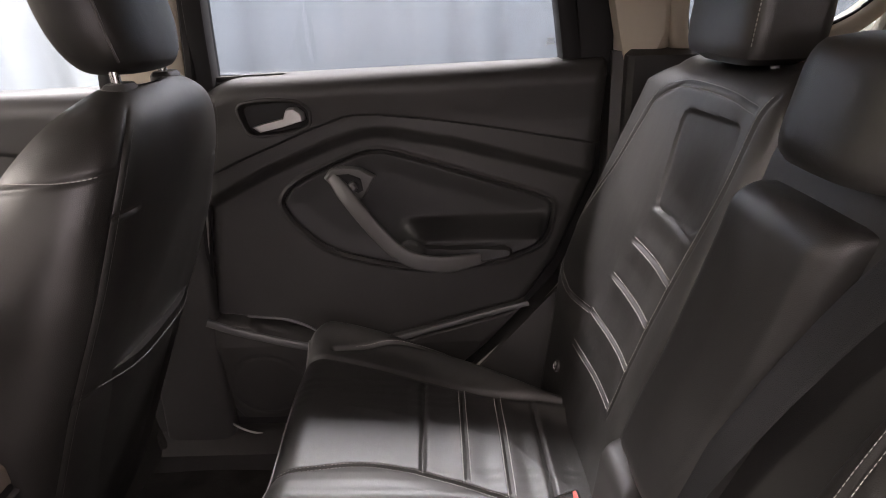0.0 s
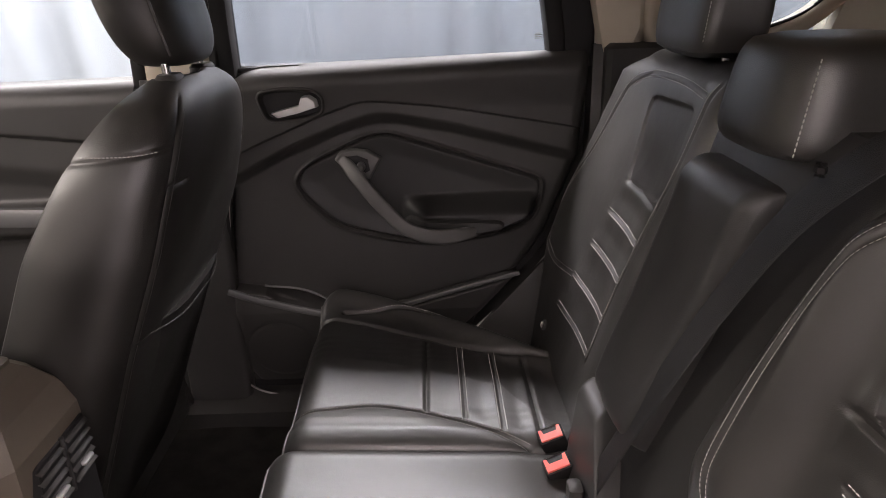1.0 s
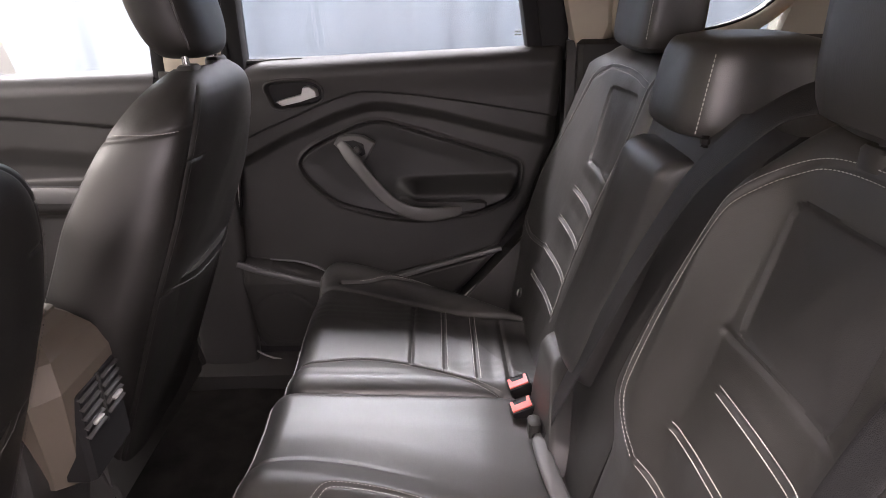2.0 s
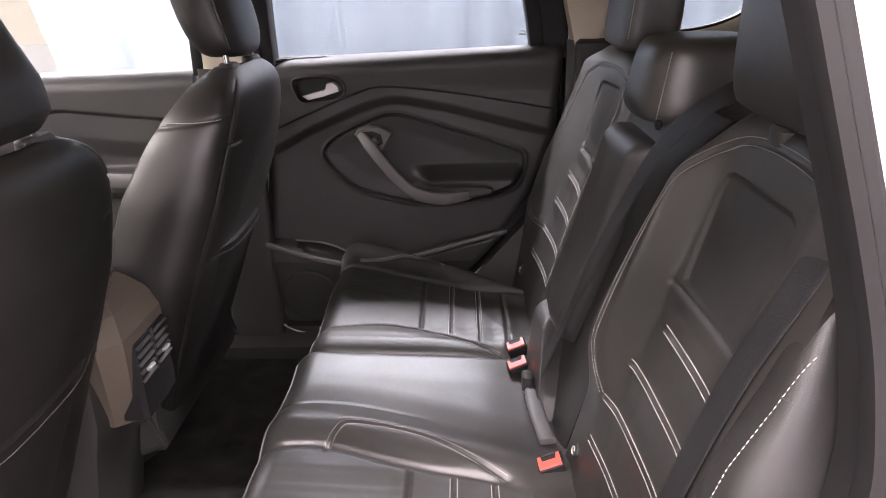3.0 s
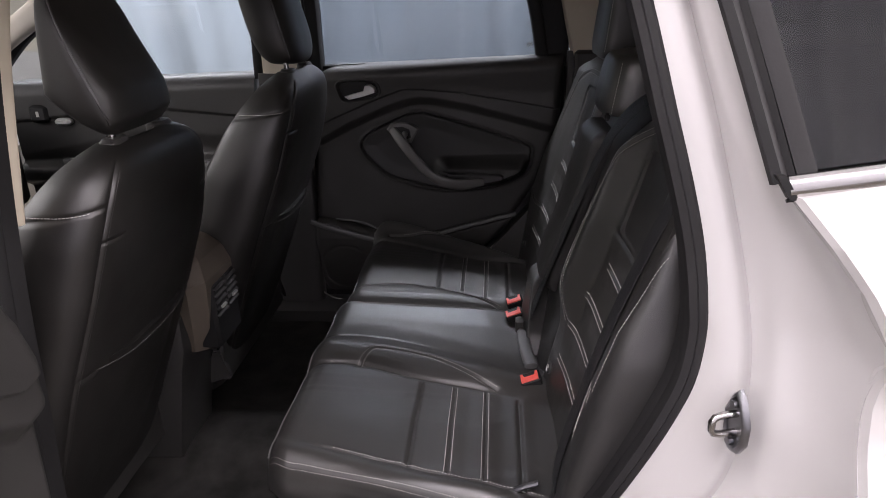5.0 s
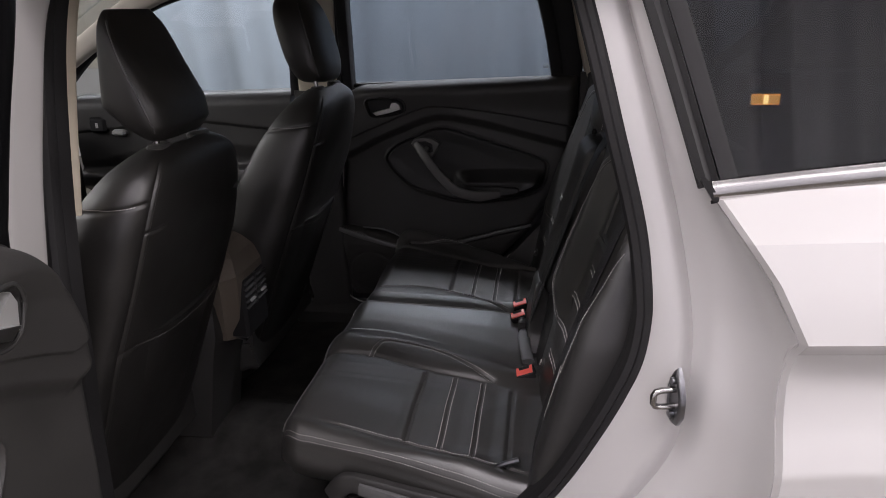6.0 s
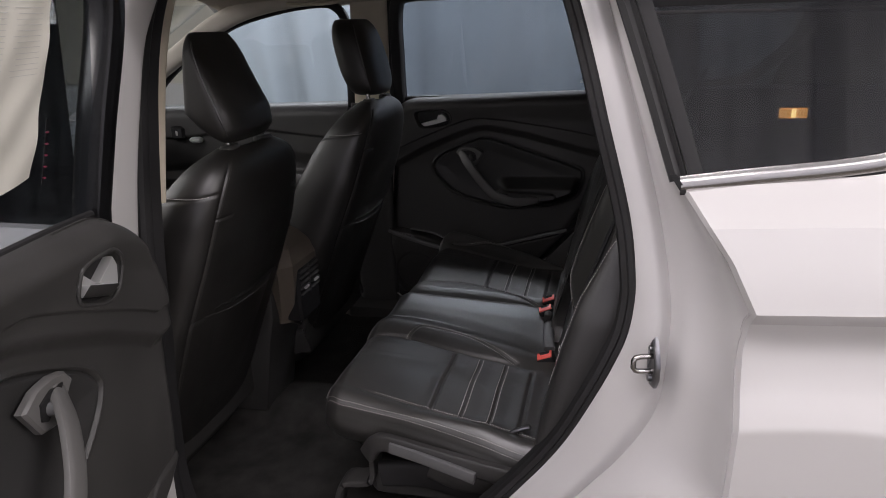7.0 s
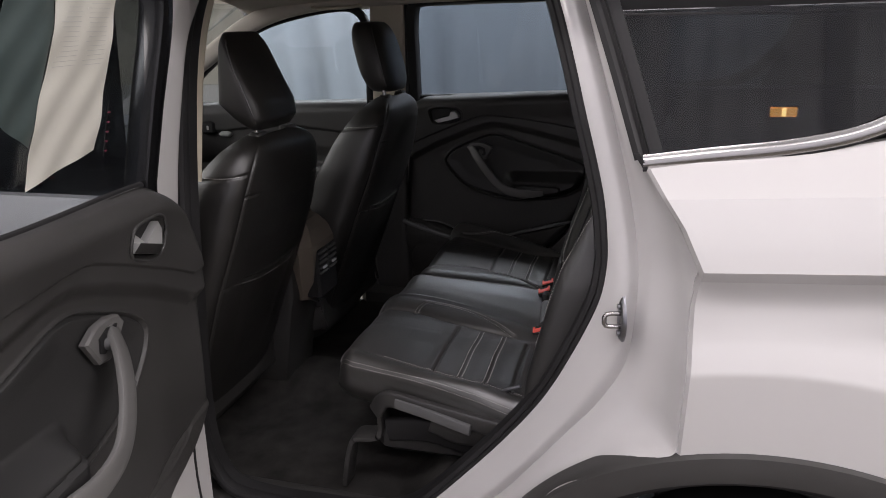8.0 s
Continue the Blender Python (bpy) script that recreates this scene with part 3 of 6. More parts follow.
for o in (-0.005, 0.005):
    back_line(L_OUT, "L", bl, 140, o)
    back_line(R_OUT, "R", br, 140, o)
    for zz, a, b in ((1.052, 0.14, 0.31), (0.978, 0.14, 0.348), (0.906, 0.135, 0.37), (0.832, 0.135, 0.374)):
        back_line([(a, zz + o), ((a + b) / 2, zz + o), (b, zz + o)], "L", bl, 20, gap=0.0006, r=0.0008)
    for zz, a, b in ((1.067, 0.824, 1.0), (1.0, 0.839, 1.02), (0.926, 0.852, 1.045), (0.854, 0.871, 1.07)):
        back_line([(a, zz + o), ((a + b) / 2, zz + o), (b, zz + o)], "R", br, 20, gap=0.0006, r=0.0008)
back_line(R_IN, "R", br, 60, 0.005)

# centre section with the folding armrest
secs = []
for z in np.linspace(0.70, 1.30, 26):
    e = round_edge(1.31 - z, 0.05)
    lo, hi = np.interp(z, (0.70, 0.886, 1.10, 1.25, 1.30), (0.47, 0.46, 0.43, 0.40, 0.38)), 0.742
    bx = back_x(z, 0.63) + e
    secs.append([(bx + 0.006, lo, z), (bx + 0.001, lo + 0.02, z), (bx, hi - 0.02, z), (bx + 0.004, hi, z), (bx + 0.085, hi, z), (bx + 0.085, lo, z)])
v, f = loft(secs)
obj("centre_back", v, f, PAD_SHADE_LEATHER, bench)


def armrest():
    ny, nz = 70, 110
    zs = np.linspace(0.866, 1.235, nz + 1)
    t = np.linspace(0, 1, ny + 1)
    lo = np.interp(zs, (0.74, 0.82, 1.05, 1.235), (0.605, 0.598, 0.553, 0.530))
    hi = np.interp(zs, (0.74, 1.04, 1.235), (0.772, 0.742, 0.722))
    Y = lo[:, None] + (hi - lo)[:, None] * t
    Z = np.repeat(zs[:, None], ny + 1, 1)
    h = 0.037 - round_edge(1.235 - Z, 0.036) - round_edge((Y - lo[:, None]), 0.028) - round_edge((hi[:, None] - Y), 0.028) - round_edge(Z - 0.866, 0.03)
    h += 0.005 * np.exp(-((Y - 0.65) / 0.05) ** 2) - 0.004 * np.exp(-((Z - 1.06) / 0.09) ** 2) + 0.0012 * np.sin(37 * Y + 20 * Z) * np.sin(28 * Z)
    top = np.stack([back_x(Z, Y) + BN[0] * h, Y, Z + BN[2] * h], -1)
    bot = np.stack([back_x(Z, Y) + 0.01, Y, Z], -1)
    return slab(top, bot, nz, ny)


v, f = armrest()
obj("folding_armrest", v, f, PAD_SHADE_LEATHER, bench, "smooth black leather folded armrest")

# plastic covers at the foot of the backrests
ny, nz = 40, 40
zs, t = np.linspace(0.69, 0.862, nz + 1), np.linspace(0, 1, ny + 1)
lo, hi = np.interp(zs, (0.69, 0.76, 0.862), (0.535, 0.580, 0.690)), np.interp(zs, (0.69, 0.777, 0.862), (0.745, 0.772, 0.790))
Y = lo[:, None] + (hi - lo)[:, None] * t
Z = np.repeat(zs[:, None], ny + 1, 1)
h = 0.040 - 0.012 * (0.862 - Z) / 0.17 - round_edge(0.862 - Z, 0.030) - round_edge(Y - lo[:, None], 0.012) - round_edge(hi[:, None] - Y, 0.026)
v, f = slab(np.stack([back_x(Z, Y) + BN[0] * h, Y, Z + BN[2] * h], -1), np.stack([back_x(Z, Y) + 0.01, Y, Z], -1), nz, ny)
obj("hinge_cover", v, f, PLASTIC_S, bench, "smooth satin black hinge cover")
v, f = sweep(spline([(0.312, 0.640, 0.745), (0.300, 0.615, 0.752), (0.302, 0.55, 0.752), (0.312, 0.475, 0.748)], 20), ring(0.014, 0.007, 16, 3), (0, 0, 1))
obj("hinge_cover", v, f, GREY_PLASTIC, bench, "smooth grey plastic base cover")


# child seat anchor buttons
def anchor(y, z=0.787):
    a = thing("anchor_tag", "small round grey child-seat anchor tag on the backrest", "tag", "anchor tags")
    c = Vector(back_point(np.array([y]), np.array([z]), "R" if y > 0.7 else "L")[0]) + Vector(BN) * 0.003
    m = Matrix.Translation(c) @ Vector(BN).to_track_quat("Z", "Y").to_matrix().to_4x4()
    v, f = moved(loft([[(r * math.cos(k * math.pi / 8), r * math.sin(k * math.pi / 8), h) for k in range(16)] for r, h in ((0.011, -0.006), (0.011, 0.001), (0.009, 0.003), (0.006, 0.002))]), m)
    obj("disc", v, f, PLASTIC_S, a)
    v, f = moved(tube([(0.006 * math.cos(k), 0.006 * math.sin(k), 0.0035) for k in np.linspace(0.4, 5.2, 12)], 0.0012, 6), m)
    obj("symbol", v, f, THREAD, a, "pale printed symbol")


for y in (0.40, 1.10, 0.145):
    anchor(y)


# buckles
def buckle(x, y, z, turn, lean=0):
    b = thing("seat_belt_buckle", "black seat belt buckle with red release button", "buckle", "buckles in the bench")
    m = pose(x, y, z, 0, 0, turn) @ pose(0, 0, 0, lean, -20, 0)
    v, f = moved(block(-0.021, 0.021, -0.0165, 0.0145, -0.085, 0, 0.003), m)
    obj("housing", v, f, RUBBER, b)
    v, f = moved(loft([[(x, y, z) for x, y in ((-0.018, -0.0145 + o), (0.018, -0.0145 + o), (0.018, 0.009), (0.013, 0.009), (0.011, -0.001), (-0.011, -0.001), (-0.013, 0.009), (-0.018, 0.009))] for z, o in ((-0.001, 0.0), (0.0012, 0.0), (0.0022, 0.001))]), m)
    obj("release_button", v, f, RED, b, "bright red release button")
    v, f = moved(block(-0.016, 0.016, 0.0098, 0.0125, -0.002, 0.0015, 0.001), m)
    obj("slot", v, f, PLASTIC, b)


buckle(0.282, 0.788, 0.757, 4, 10)
buckle(0.279, 0.715, 0.757, 6, 10)
buckle(0.305, 0.408, 0.765, 2, 10)


# headrests of the bench
def headrest(cx, cy, z0, z1, width, depth, lean, mat=LEATHER, name="headrest", squash=4.0, taper=0.9):
    secs = []
    H = z1 - z0
    for k in np.linspace(0, 1, 22):
        e = math.sqrt(max(0.0, 1 - abs(2 * k - 1) ** 5))
        e = 0.72 + 0.28 * e if 0 < k < 1 else 0.62
        w = width / 2 * e * (1 + (taper - 1) * k)
        d = depth / 2 * e * (1 - 0.12 * k)
        secs.append([(cx + a + lean * H * (k - 0.2), cy + b, z0 + H * k) for a, b in ring(d, w, 36, squash)])
    return loft(secs)


def rear_headrest(cy, z0, z1, width, depth, cx, label, squash=5.0, lean=0.10):
    h = thing("headrest", label, "headrest", "rear headrests")
    v, f = headrest(cx, cy, z0, z1, width, depth, lean, squash=squash)
    obj("pad", v, f, LEATHER, h)
    H = z1 - z0
    pts = [(cx - depth / 2 * 0.80 * (1 - 0.12 * k) + lean * H * (k - 0.2), cy - width / 2 * 0.955 * (1 - 0.1 * k), z0 + H * k) for k in np.linspace(0.12, 0.9, 24)]
    stitches(np.array(pts) + np.array((-0.003, -0.002, 0)), (-0.7, -0.7, 0), h)
    for dy in (-0.065, 0.065):
        v, f = tube([(cx + 0.005, cy + dy, z0 - 0.06), (cx + 0.005, cy + dy, z0 + 0.03)], 0.006, 12, (1, 0, 0.01))
        obj("post", v, f, STEEL, h, "bright steel post")
        v, f = loft([[(cx + 0.005 + a * s, cy + dy + b * s, z) for a, b in ring(0.016, 0.02, 14, 3)] for s, z in ((1, z0 - 0.035), (1, z0 - 0.018), (0.8, z0 - 0.014))])
        obj("guide_sleeve", v, f, PLASTIC, h)
    return h


rear_headrest(0.960, 1.332, 1.55, 0.235, 0.115, 0.535, "upright black leather headrest on steel posts")
rear_headrest(0.205, 1.330, 1.55, 0.235, 0.115, 0.520, "upright black leather headrest on steel posts", lean=-0.02)
rear_headrest(0.612, 1.262, 1.384, 0.215, 0.20, 0.535, "low black leather centre headrest", 3.2)

# outer side bolster of the bench back
BOL_P = 3.4


def bolster_fwd(z):
    return float(np.interp(z, (0.70, 0.85, 1.0, 1.08, 1.14, 1.22, 1.29, 1.315), (0.030, 0.050, 0.052, 0.048, 0.035, 0.025, 0.010, 0.0)))


def bolster_span(z):
    lo = float(np.interp(z, (0.70, 1.05, 1.15, 1.25, 1.315), (-0.032, -0.024, -0.002, 0.024, 0.04)))
    return (lo + 0.054) / 2, (0.054 - lo) / 2


def bolster_point(y, z, lift=0.0):
    a = 0.004 + bolster_fwd(z) + lift
    c, w = bolster_span(z)
    return (back_x(z, y) + 0.004 - a * max(0.05, 1 - abs((y - c) / w) ** BOL_P) ** (1 / BOL_P), y, z)


secs = []
for z in np.linspace(0.70, 1.315, 60):
    c, w = bolster_span(z)
    secs.append([(back_x(z, c) + 0.004 + a * (1 if a < 0 else 0.5), c + b, z) for a, b in ring(0.004 + bolster_fwd(z), w, 40, BOL_P)])
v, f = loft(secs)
# same hide as the bench, its shade put in by the darker leather
bo = obj("side_bolster", v, f, PAD_SHADE_LEATHER, bench, "black leather side bolster, scuffed at the foot")
stitches(np.array([bolster_point(0.011 + 0.012 * float(step(-z, -0.95, -0.80)), z, 0.0006) for z in np.linspace(0.99, 1.19, 70)]), (-1, 0, 0.2), bo, length=0.0042, gap=0.0022, r=0.0006)
v, f = tube([bolster_point(y, 1.150, 0.0002) for y in np.linspace(0.014, 0.003, 6)], 0.0006, 6)
obj("cross_seam", v, f, LEATHER, bo)
rnd = random.Random(12)
for k in range(9):
    z0 = rnd.uniform(0.90, 1.0)
    y0 = rnd.uniform(0.016, 0.040)
    v, f = tube([bolster_point(y0 + 0.004 * q, z0 + 0.022 * q, 0.0002) for q in (0, 0.5, 1)], 0.00035, 5)
    obj("scuff_mark", v, f, THREAD, bo, "pale scuff in the leather")

# shoulder belts of the bench
sb = thing("seat_belt", "black webbing shoulder belt lying along the backrest edge", "seat belt", "rear belts")
P = spline([(back_x(z, 0.07) - d, y, z) for y, z, d in ((0.05, 1.46, -0.03), (0.055, 1.33, 0.012), (0.062, 1.22, 0.028), (0.074, 1.15, 0.033), (0.078, 1.08, 0.038), (0.078, 1.0, 0.042), (0.080, 0.92, 0.042), (0.082, 0.84, 0.040), (0.082, 0.77, 0.030), (0.08, 0.73, 0.01))], 50)
v, f = sweep(P, ring(0.021, 0.0012, 12, 4), BN)
obj("webbing", v, f, WEBBING, sb)
v, f = tube(spline([(0.255, 0.095, 0.735), (0.275, 0.092, 0.752), (0.305, 0.092, 0.765)], 8), 0.005, 8)
obj("anchor_end", v, f, STEEL, sb, "steel belt anchor")
sb2 = thing("seat_belt", "black webbing centre belt over the backrest top", "seat belt", "rear belts")
P = spline([(0.60, 0.36, 1.355), (0.52, 0.402, 1.333), (0.474, 0.421, 1.298), (0.438, 0.466, 1.228), (0.405, 0.515, 1.12), (0.372, 0.560, 1.00), (0.345, 0.595, 0.90), (0.318, 0.625, 0.80), (0.29, 0.645, 0.72)], 60)
v, f = sweep(P, ring(0.022, 0.0012, 12, 4), BN)
obj("webbing", v, f, WEBBING, sb2)
v, f = block(0.427, 0.436, 0.418, 0.432, 1.281, 1.294, 0.004)
obj("stop_button", v, f, RUBBER, sb2)
v, f = block(0.283, 0.303, 0.63, 0.66, 0.74, 0.775, 0.004)
obj("tongue", v, f, PLASTIC, sb2)

# ---- rear doors ----
# door-local plan: u from the hinge edge towards the rear, d into the cabin, z up


def right_door(u, d, z):
    return np.stack([-0.358 + np.asarray(u, float) + 0 * np.asarray(z), 1.385 - np.asarray(d, float) + 0 * np.asarray(u), np.asarray(z, float) + 0 * np.asarray(u)], -1)


TH = radians(83)


def left_door(u, d, z):
    u, d, z = np.asarray(u, float), np.asarray(d, float), np.asarray(z, float)
    return np.stack([-0.375 + u * math.cos(TH) + d * math.sin(TH), -0.135 - u * math.sin(TH) + d * math.cos(TH), z - 0.022 + 0 * u], -1)


REAR_Z = (0.50, 0.60, 0.70, 0.80, 0.896, 1.066, 1.225, 1.30)
REAR_U = (0.40, 0.48, 0.575, 0.662, 0.726, 0.790, 0.801, 0.803)
CREASE1 = [(0.0, 1.090), (0.038, 1.108), (0.135, 1.146), (0.212, 1.178), (0.294, 1.207), (0.325, 1.211), (0.355, 1.210), (0.459, 1.199), (0.581, 1.180), (0.794, 1.141), (0.83, 1.134)]
CREASE2 = [(0.0, 1.035), (0.023, 1.049), (0.13, 1.104), (0.259, 1.157), (0.322, 1.176), (0.350, 1.180), (0.384, 1.178), (0.507, 1.154), (0.772, 1.083), (0.83, 1.07)]
PANEL = smooth_poly([(0.153, 1.030), (0.168, 1.056), (0.202, 1.081), (0.306, 1.127), (0.342, 1.135), (0.375, 1.133), (0.506, 1.092), (0.692, 1.031), (0.709, 1.014), (0.70, 0.953), (0.681, 0.926), (0.609, 0.898), (0.449, 0.880), (0.357, 0.894), (0.24, 0.926), (0.174, 0.990)])
PAD = smooth_poly([(0.41, 0.956), (0.50, 0.950), (0.605, 0.948), (0.620, 0.939), (0.614, 0.922), (0.585, 0.909), (0.45, 0.896), (0.37, 0.906)])
POCKET = smooth_poly([(-0.20, 0.40), (-0.20, 0.80), (-0.05, 0.785), (0.057, 0.775), (0.193, 0.728), (0.28, 0.706), (0.37, 0.722), (0.675, 0.805), (0.90, 0.87), (0.90, 0.40)])
SLOT = smooth_poly([(0.045, 0.774), (0.124, 0.766), (0.200, 0.734), (0.186, 0.716), (0.085, 0.741)])
RECESS = smooth_poly([(0.090, 1.238), (0.15, 1.247), (0.210, 1.243), (0.231, 1.226), (0.231, 1.196), (0.21, 1.183), (0.128, 1.172), (0.104, 1.182)])


def poly_z(u, pts):
    return np.interp(u, [p[0] for p in pts], [p[1] for p in pts])

RECESS_LEFT = smooth_poly([(0.1916, 1.2329), (0.1723, 1.241), (0.118, 1.244), (0.098, 1.235), (0.0866, 1.213), (0.0954, 1.1756), (0.1143, 1.160), (0.1406, 1.1615), (0.1947, 1.1814), (0.2004, 1.1992)])


def door_d(u, z, left=False):
    u, z = np.asarray(u, float), np.asarray(z, float)
    d = 0.018 + 0.0 * u
    a = z - poly_z(u, CREASE1)
    b = z - poly_z(u, CREASE2)
    d = d + 0.006 * step(a, -0.004, 0.003) - groove(np.abs(a), 0.0022, 0.0035)
    d = d + 0.022 * step(b, -0.022, 0.012)
    d = d + 0.012 * step(z, 1.19, 1.27)
    d = d - round_edge(1.296 - z + 0.012 * (u - 0.4), 0.045)
    s = sdf(u, z, PANEL)
    d = d - groove(np.abs(s), 0.0026, 0.0045) - 0.006 * step(-s, 0.0, 0.05) + 0.003 * step(-s, 0.001, 0.006) + 0.0045 * np.exp(-((s - 0.006) / 0.004) ** 2)
    # armrest ledge swelling out in the lower part of the panel
    ledge = step(-s, 0.0, 0.030) * (1 - step(z, 0.958, 0.996 + 0.02 * (u - 0.45))) * step(u, 0.385, 0.45)
    d = d + 0.066 * ledge
    pad = sdf(u, z, PAD)
    d = d + 0.010 * step(-pad, -0.002, 0.004) - groove(np.abs(pad), 0.002, 0.003)
    p = sdf(u, z, POCKET)
    pk = 0.15 if left else 1.0
    d = d + pk * (0.028 * step(-p, -0.003, 0.012) - groove(np.abs(p), 0.004, 0.005))
    d = d - 0.24 * np.clip(0.715 - z, 0, 1) * step(-p, -0.003, 0.012)
    sl = sdf(u, z, SLOT)
    d = d - pk * 0.020 * step(-sl, -0.001, 0.007)
    d = d - groove(np.abs(np.hypot(u - 0.075, z - 0.60) - 0.085), 0.005, 0.0022)
    r = sdf(u, z, RECESS_LEFT if left else RECESS)
    d = d - 0.026 * step(-r, -0.002, 0.010)
    return d


def door_line(mp, pts, lift, n=50):
    P = spline([(a, b, 0) for a, b in pts], n)
    return mp(P[:, 0], door_d(P[:, 0], P[:, 1]) + lift, P[:, 1])


def rear_door(mp, label, glass_label, glass):
    dr = thing("rear_door", label, "car door", "rear doors")
    nu, nz = 330, 300
    low = mp is left_door
    recess = RECESS_LEFT if low else RECESS
    zs = np.linspace(0.50, 1.296, nz + 1)
    ue = np.interp(zs, REAR_Z, REAR_U)
    us = np.interp(zs, (0.50, 0.56, 0.625, 0.875, 1.08, 1.2), (-0.012, -0.038, -0.041, -0.016, 0.003, 0.0))
    if mp is left_door:
        # the lower front corner is cut away and shows painted metal
        us = np.interp(zs, (0.77, 0.875, 1.05, 1.12, 1.2, 1.296), (-0.04, -0.05, -0.062, -0.058, -0.038, 0.02))
        us = np.maximum(us, np.interp(zs, (0.50, 0.60, 0.66, 0.70, 0.735, 0.77, 0.80), (0.20, 0.17, 0.115, 0.06, 0.0, -0.04, -0.1)))
    U = us[:, None] + (ue - us)[:, None] * np.linspace(0, 1, nu + 1)[None, :]
    Z = np.repeat(zs[:, None], nu + 1, 1)
    rise = 0.028 * (U - 0.4) * step(Z, 1.2, 1.296) - 0.05 * np.clip(1 - U / 0.11, 0, 1) ** 2 * step(Z, 1.05, 1.296)
    if mp is left_door:
        rise = rise - 0.012 * step(U, 0.08, 0.42) * step(Z, 1.2, 1.296)
    D = door_d(U, Z, low) - round_edge(U - us[:, None], 0.03) - round_edge(ue[:, None] - U, 0.03)
    v, f = slab(mp(U, D, Z + rise), mp(U, -0.01 + 0 * U, Z + rise), nz, nu)
    # the soft insert is a piece of its own within the moulded panel
    face_in = inside((U[1:, 1:] + U[:-1, :-1]) / 2, (Z[1:, 1:] + Z[:-1, :-1]) / 2, PANEL).ravel()
    soft = [q for k, q in enumerate(f[:2 * nu * nz:2]) if face_in[k]]
    hard = [q for k, q in enumerate(f[:2 * nu * nz:2]) if not face_in[k]] + f[1:2 * nu * nz:2] + f[2 * nu * nz:]
    trim = obj("door_trim", v, hard, PLASTIC, dr, "black grained moulded door panel")
    used = sorted({i for q in soft for i in q})
    index = {i: k for k, i in enumerate(used)}
    obj("door_insert", [v[i] for i in used], [tuple(index[i] for i in q) for q in soft], INSERT, trim, "smooth black door insert")
    # door frame behind the trim, up to the glass
    n = 30
    zf = np.linspace(0.48, 1.225 if low else 1.285, n + 1)
    uf = np.interp(zf, REAR_Z, REAR_U) - 0.012
    Uf = 0.012 + (uf[:, None] - 0.012) * np.linspace(0, 1, 11)[None, :]
    Zf = np.repeat(zf[:, None], 11, 1)
    bulge = 0.03 * np.sin(np.clip((Zf - 0.48) / 0.8, 0, 1) * math.pi)
    v, f = slab(mp(Uf, -0.032 + 0 * Uf, Zf), mp(Uf, -0.085 - bulge, Zf), n, 10)
    obj("door_shell", v, f, PAINT, dr, "white painted outer door skin")
    zi = np.linspace(0.46, 1.235 if low else 1.30, n + 1)
    ui = np.interp(zi, REAR_Z, REAR_U) + 0.035
    u0 = np.interp(zi, (1.10, 1.24), (-0.035, 0.03)) if low else np.full(n + 1, -0.035)
    Ui = u0[:, None] + (ui - u0)[:, None] * np.linspace(0, 1, 11)[None, :]
    Zi = np.repeat(zi[:, None], 11, 1)
    v, f = slab(mp(Ui, -0.012 + 0 * Ui, Zi - 0.02 * (Zi > 1.28)), mp(Ui, -0.030 + 0 * Ui, Zi - 0.02 * (Zi > 1.28)), n, 10)
    obj("inner_frame", v, f, RUBBER, dr, "black inner door frame")
    if low:
        zc = np.linspace(0.47, 0.80, 13)
        Uc = np.stack([np.interp(zc, (0.47, 0.80), (-0.020, -0.034)), np.full(13, 0.08), np.full(13, 0.24)], 1)
        Zc = np.repeat(zc[:, None], 3, 1)
        v, f = slab(mp(Uc, -0.004 + 0 * Uc, Zc), mp(Uc, -0.011 + 0 * Uc, Zc), 12, 2)
        obj("painted_corner", v, f, PAINT, dr, "white painted door metal")
        v, f = tube(mp(np.full(20, 0.018) + 0.012 * np.sin(np.linspace(0, 3, 20)), np.full(20, -0.003), np.linspace(0.48, 0.73, 20)), 0.003, 6)
        obj("edge_seal", v, f, RUBBER, dr)
    # window frame: front post, top rail, rear post
    path = ([(0.050, 1.215), (0.043, 1.27), (0.028, 1.42), (0.006, 1.60), (0.05, 1.640)] if low else [(0.028, 1.27), (0.035, 1.42), (0.05, 1.60), (0.10, 1.635)]) + [(0.42, 1.640), (0.60, 1.632), (0.66, 1.60), (0.705, 1.46), (0.738, 1.285)]
    P = spline([(a, b, 0) for a, b in path], 60)
    v, f = sweep(mp(P[:, 0], (-0.016 if low else -0.005) + 0.20 * np.clip(P[:, 1] - 1.28, 0, 1), P[:, 1]), ring(0.020, 0.026 if low else 0.030, 14, 5), tuple(mp(0, 1, 0) - mp(0, 0, 0)))
    obj("window_frame", v, f, GLOSS_BLACK if low else RUBBER, dr, "black window surround")
    if glass is not None:
        nn = 24
        zz = np.linspace(1.26, 1.63, nn + 1)
        ua, ub = np.interp(zz, (1.26, 1.6, 1.63), (0.035, 0.055, 0.09)), np.interp(zz, (1.26, 1.285, 1.46, 1.60, 1.63), (0.742, 0.738, 0.705, 0.66, 0.60))
        Ug = ua[:, None] + (ub - ua)[:, None] * np.linspace(0, 1, 13)[None, :]
        Zg = np.repeat(zz[:, None], 13, 1)
        dg = -0.010 + 0.20 * np.clip(Zg - 1.28, 0, 1)
        v, f = slab(mp(Ug, dg, Zg), mp(Ug, dg - 0.004, Zg), nn, 12)
        obj("window_pane", v, f, glass, dr, glass_label).visible_shadow = False
    P = np.array([(u, 0, 1.289 + 0.028 * (u - 0.4) - (0.012 * float(step(u, 0.08, 0.42)) if mp is left_door else 0)) for u in np.linspace(0.07 if low else 0.03, 0.74, 30)])
    v, f = tube(mp(P[:, 0], 0.0 * P[:, 0] + 0.002, P[:, 2] + (0.006 if low else 0.0)), 0.007 if low else 0.006, 8)
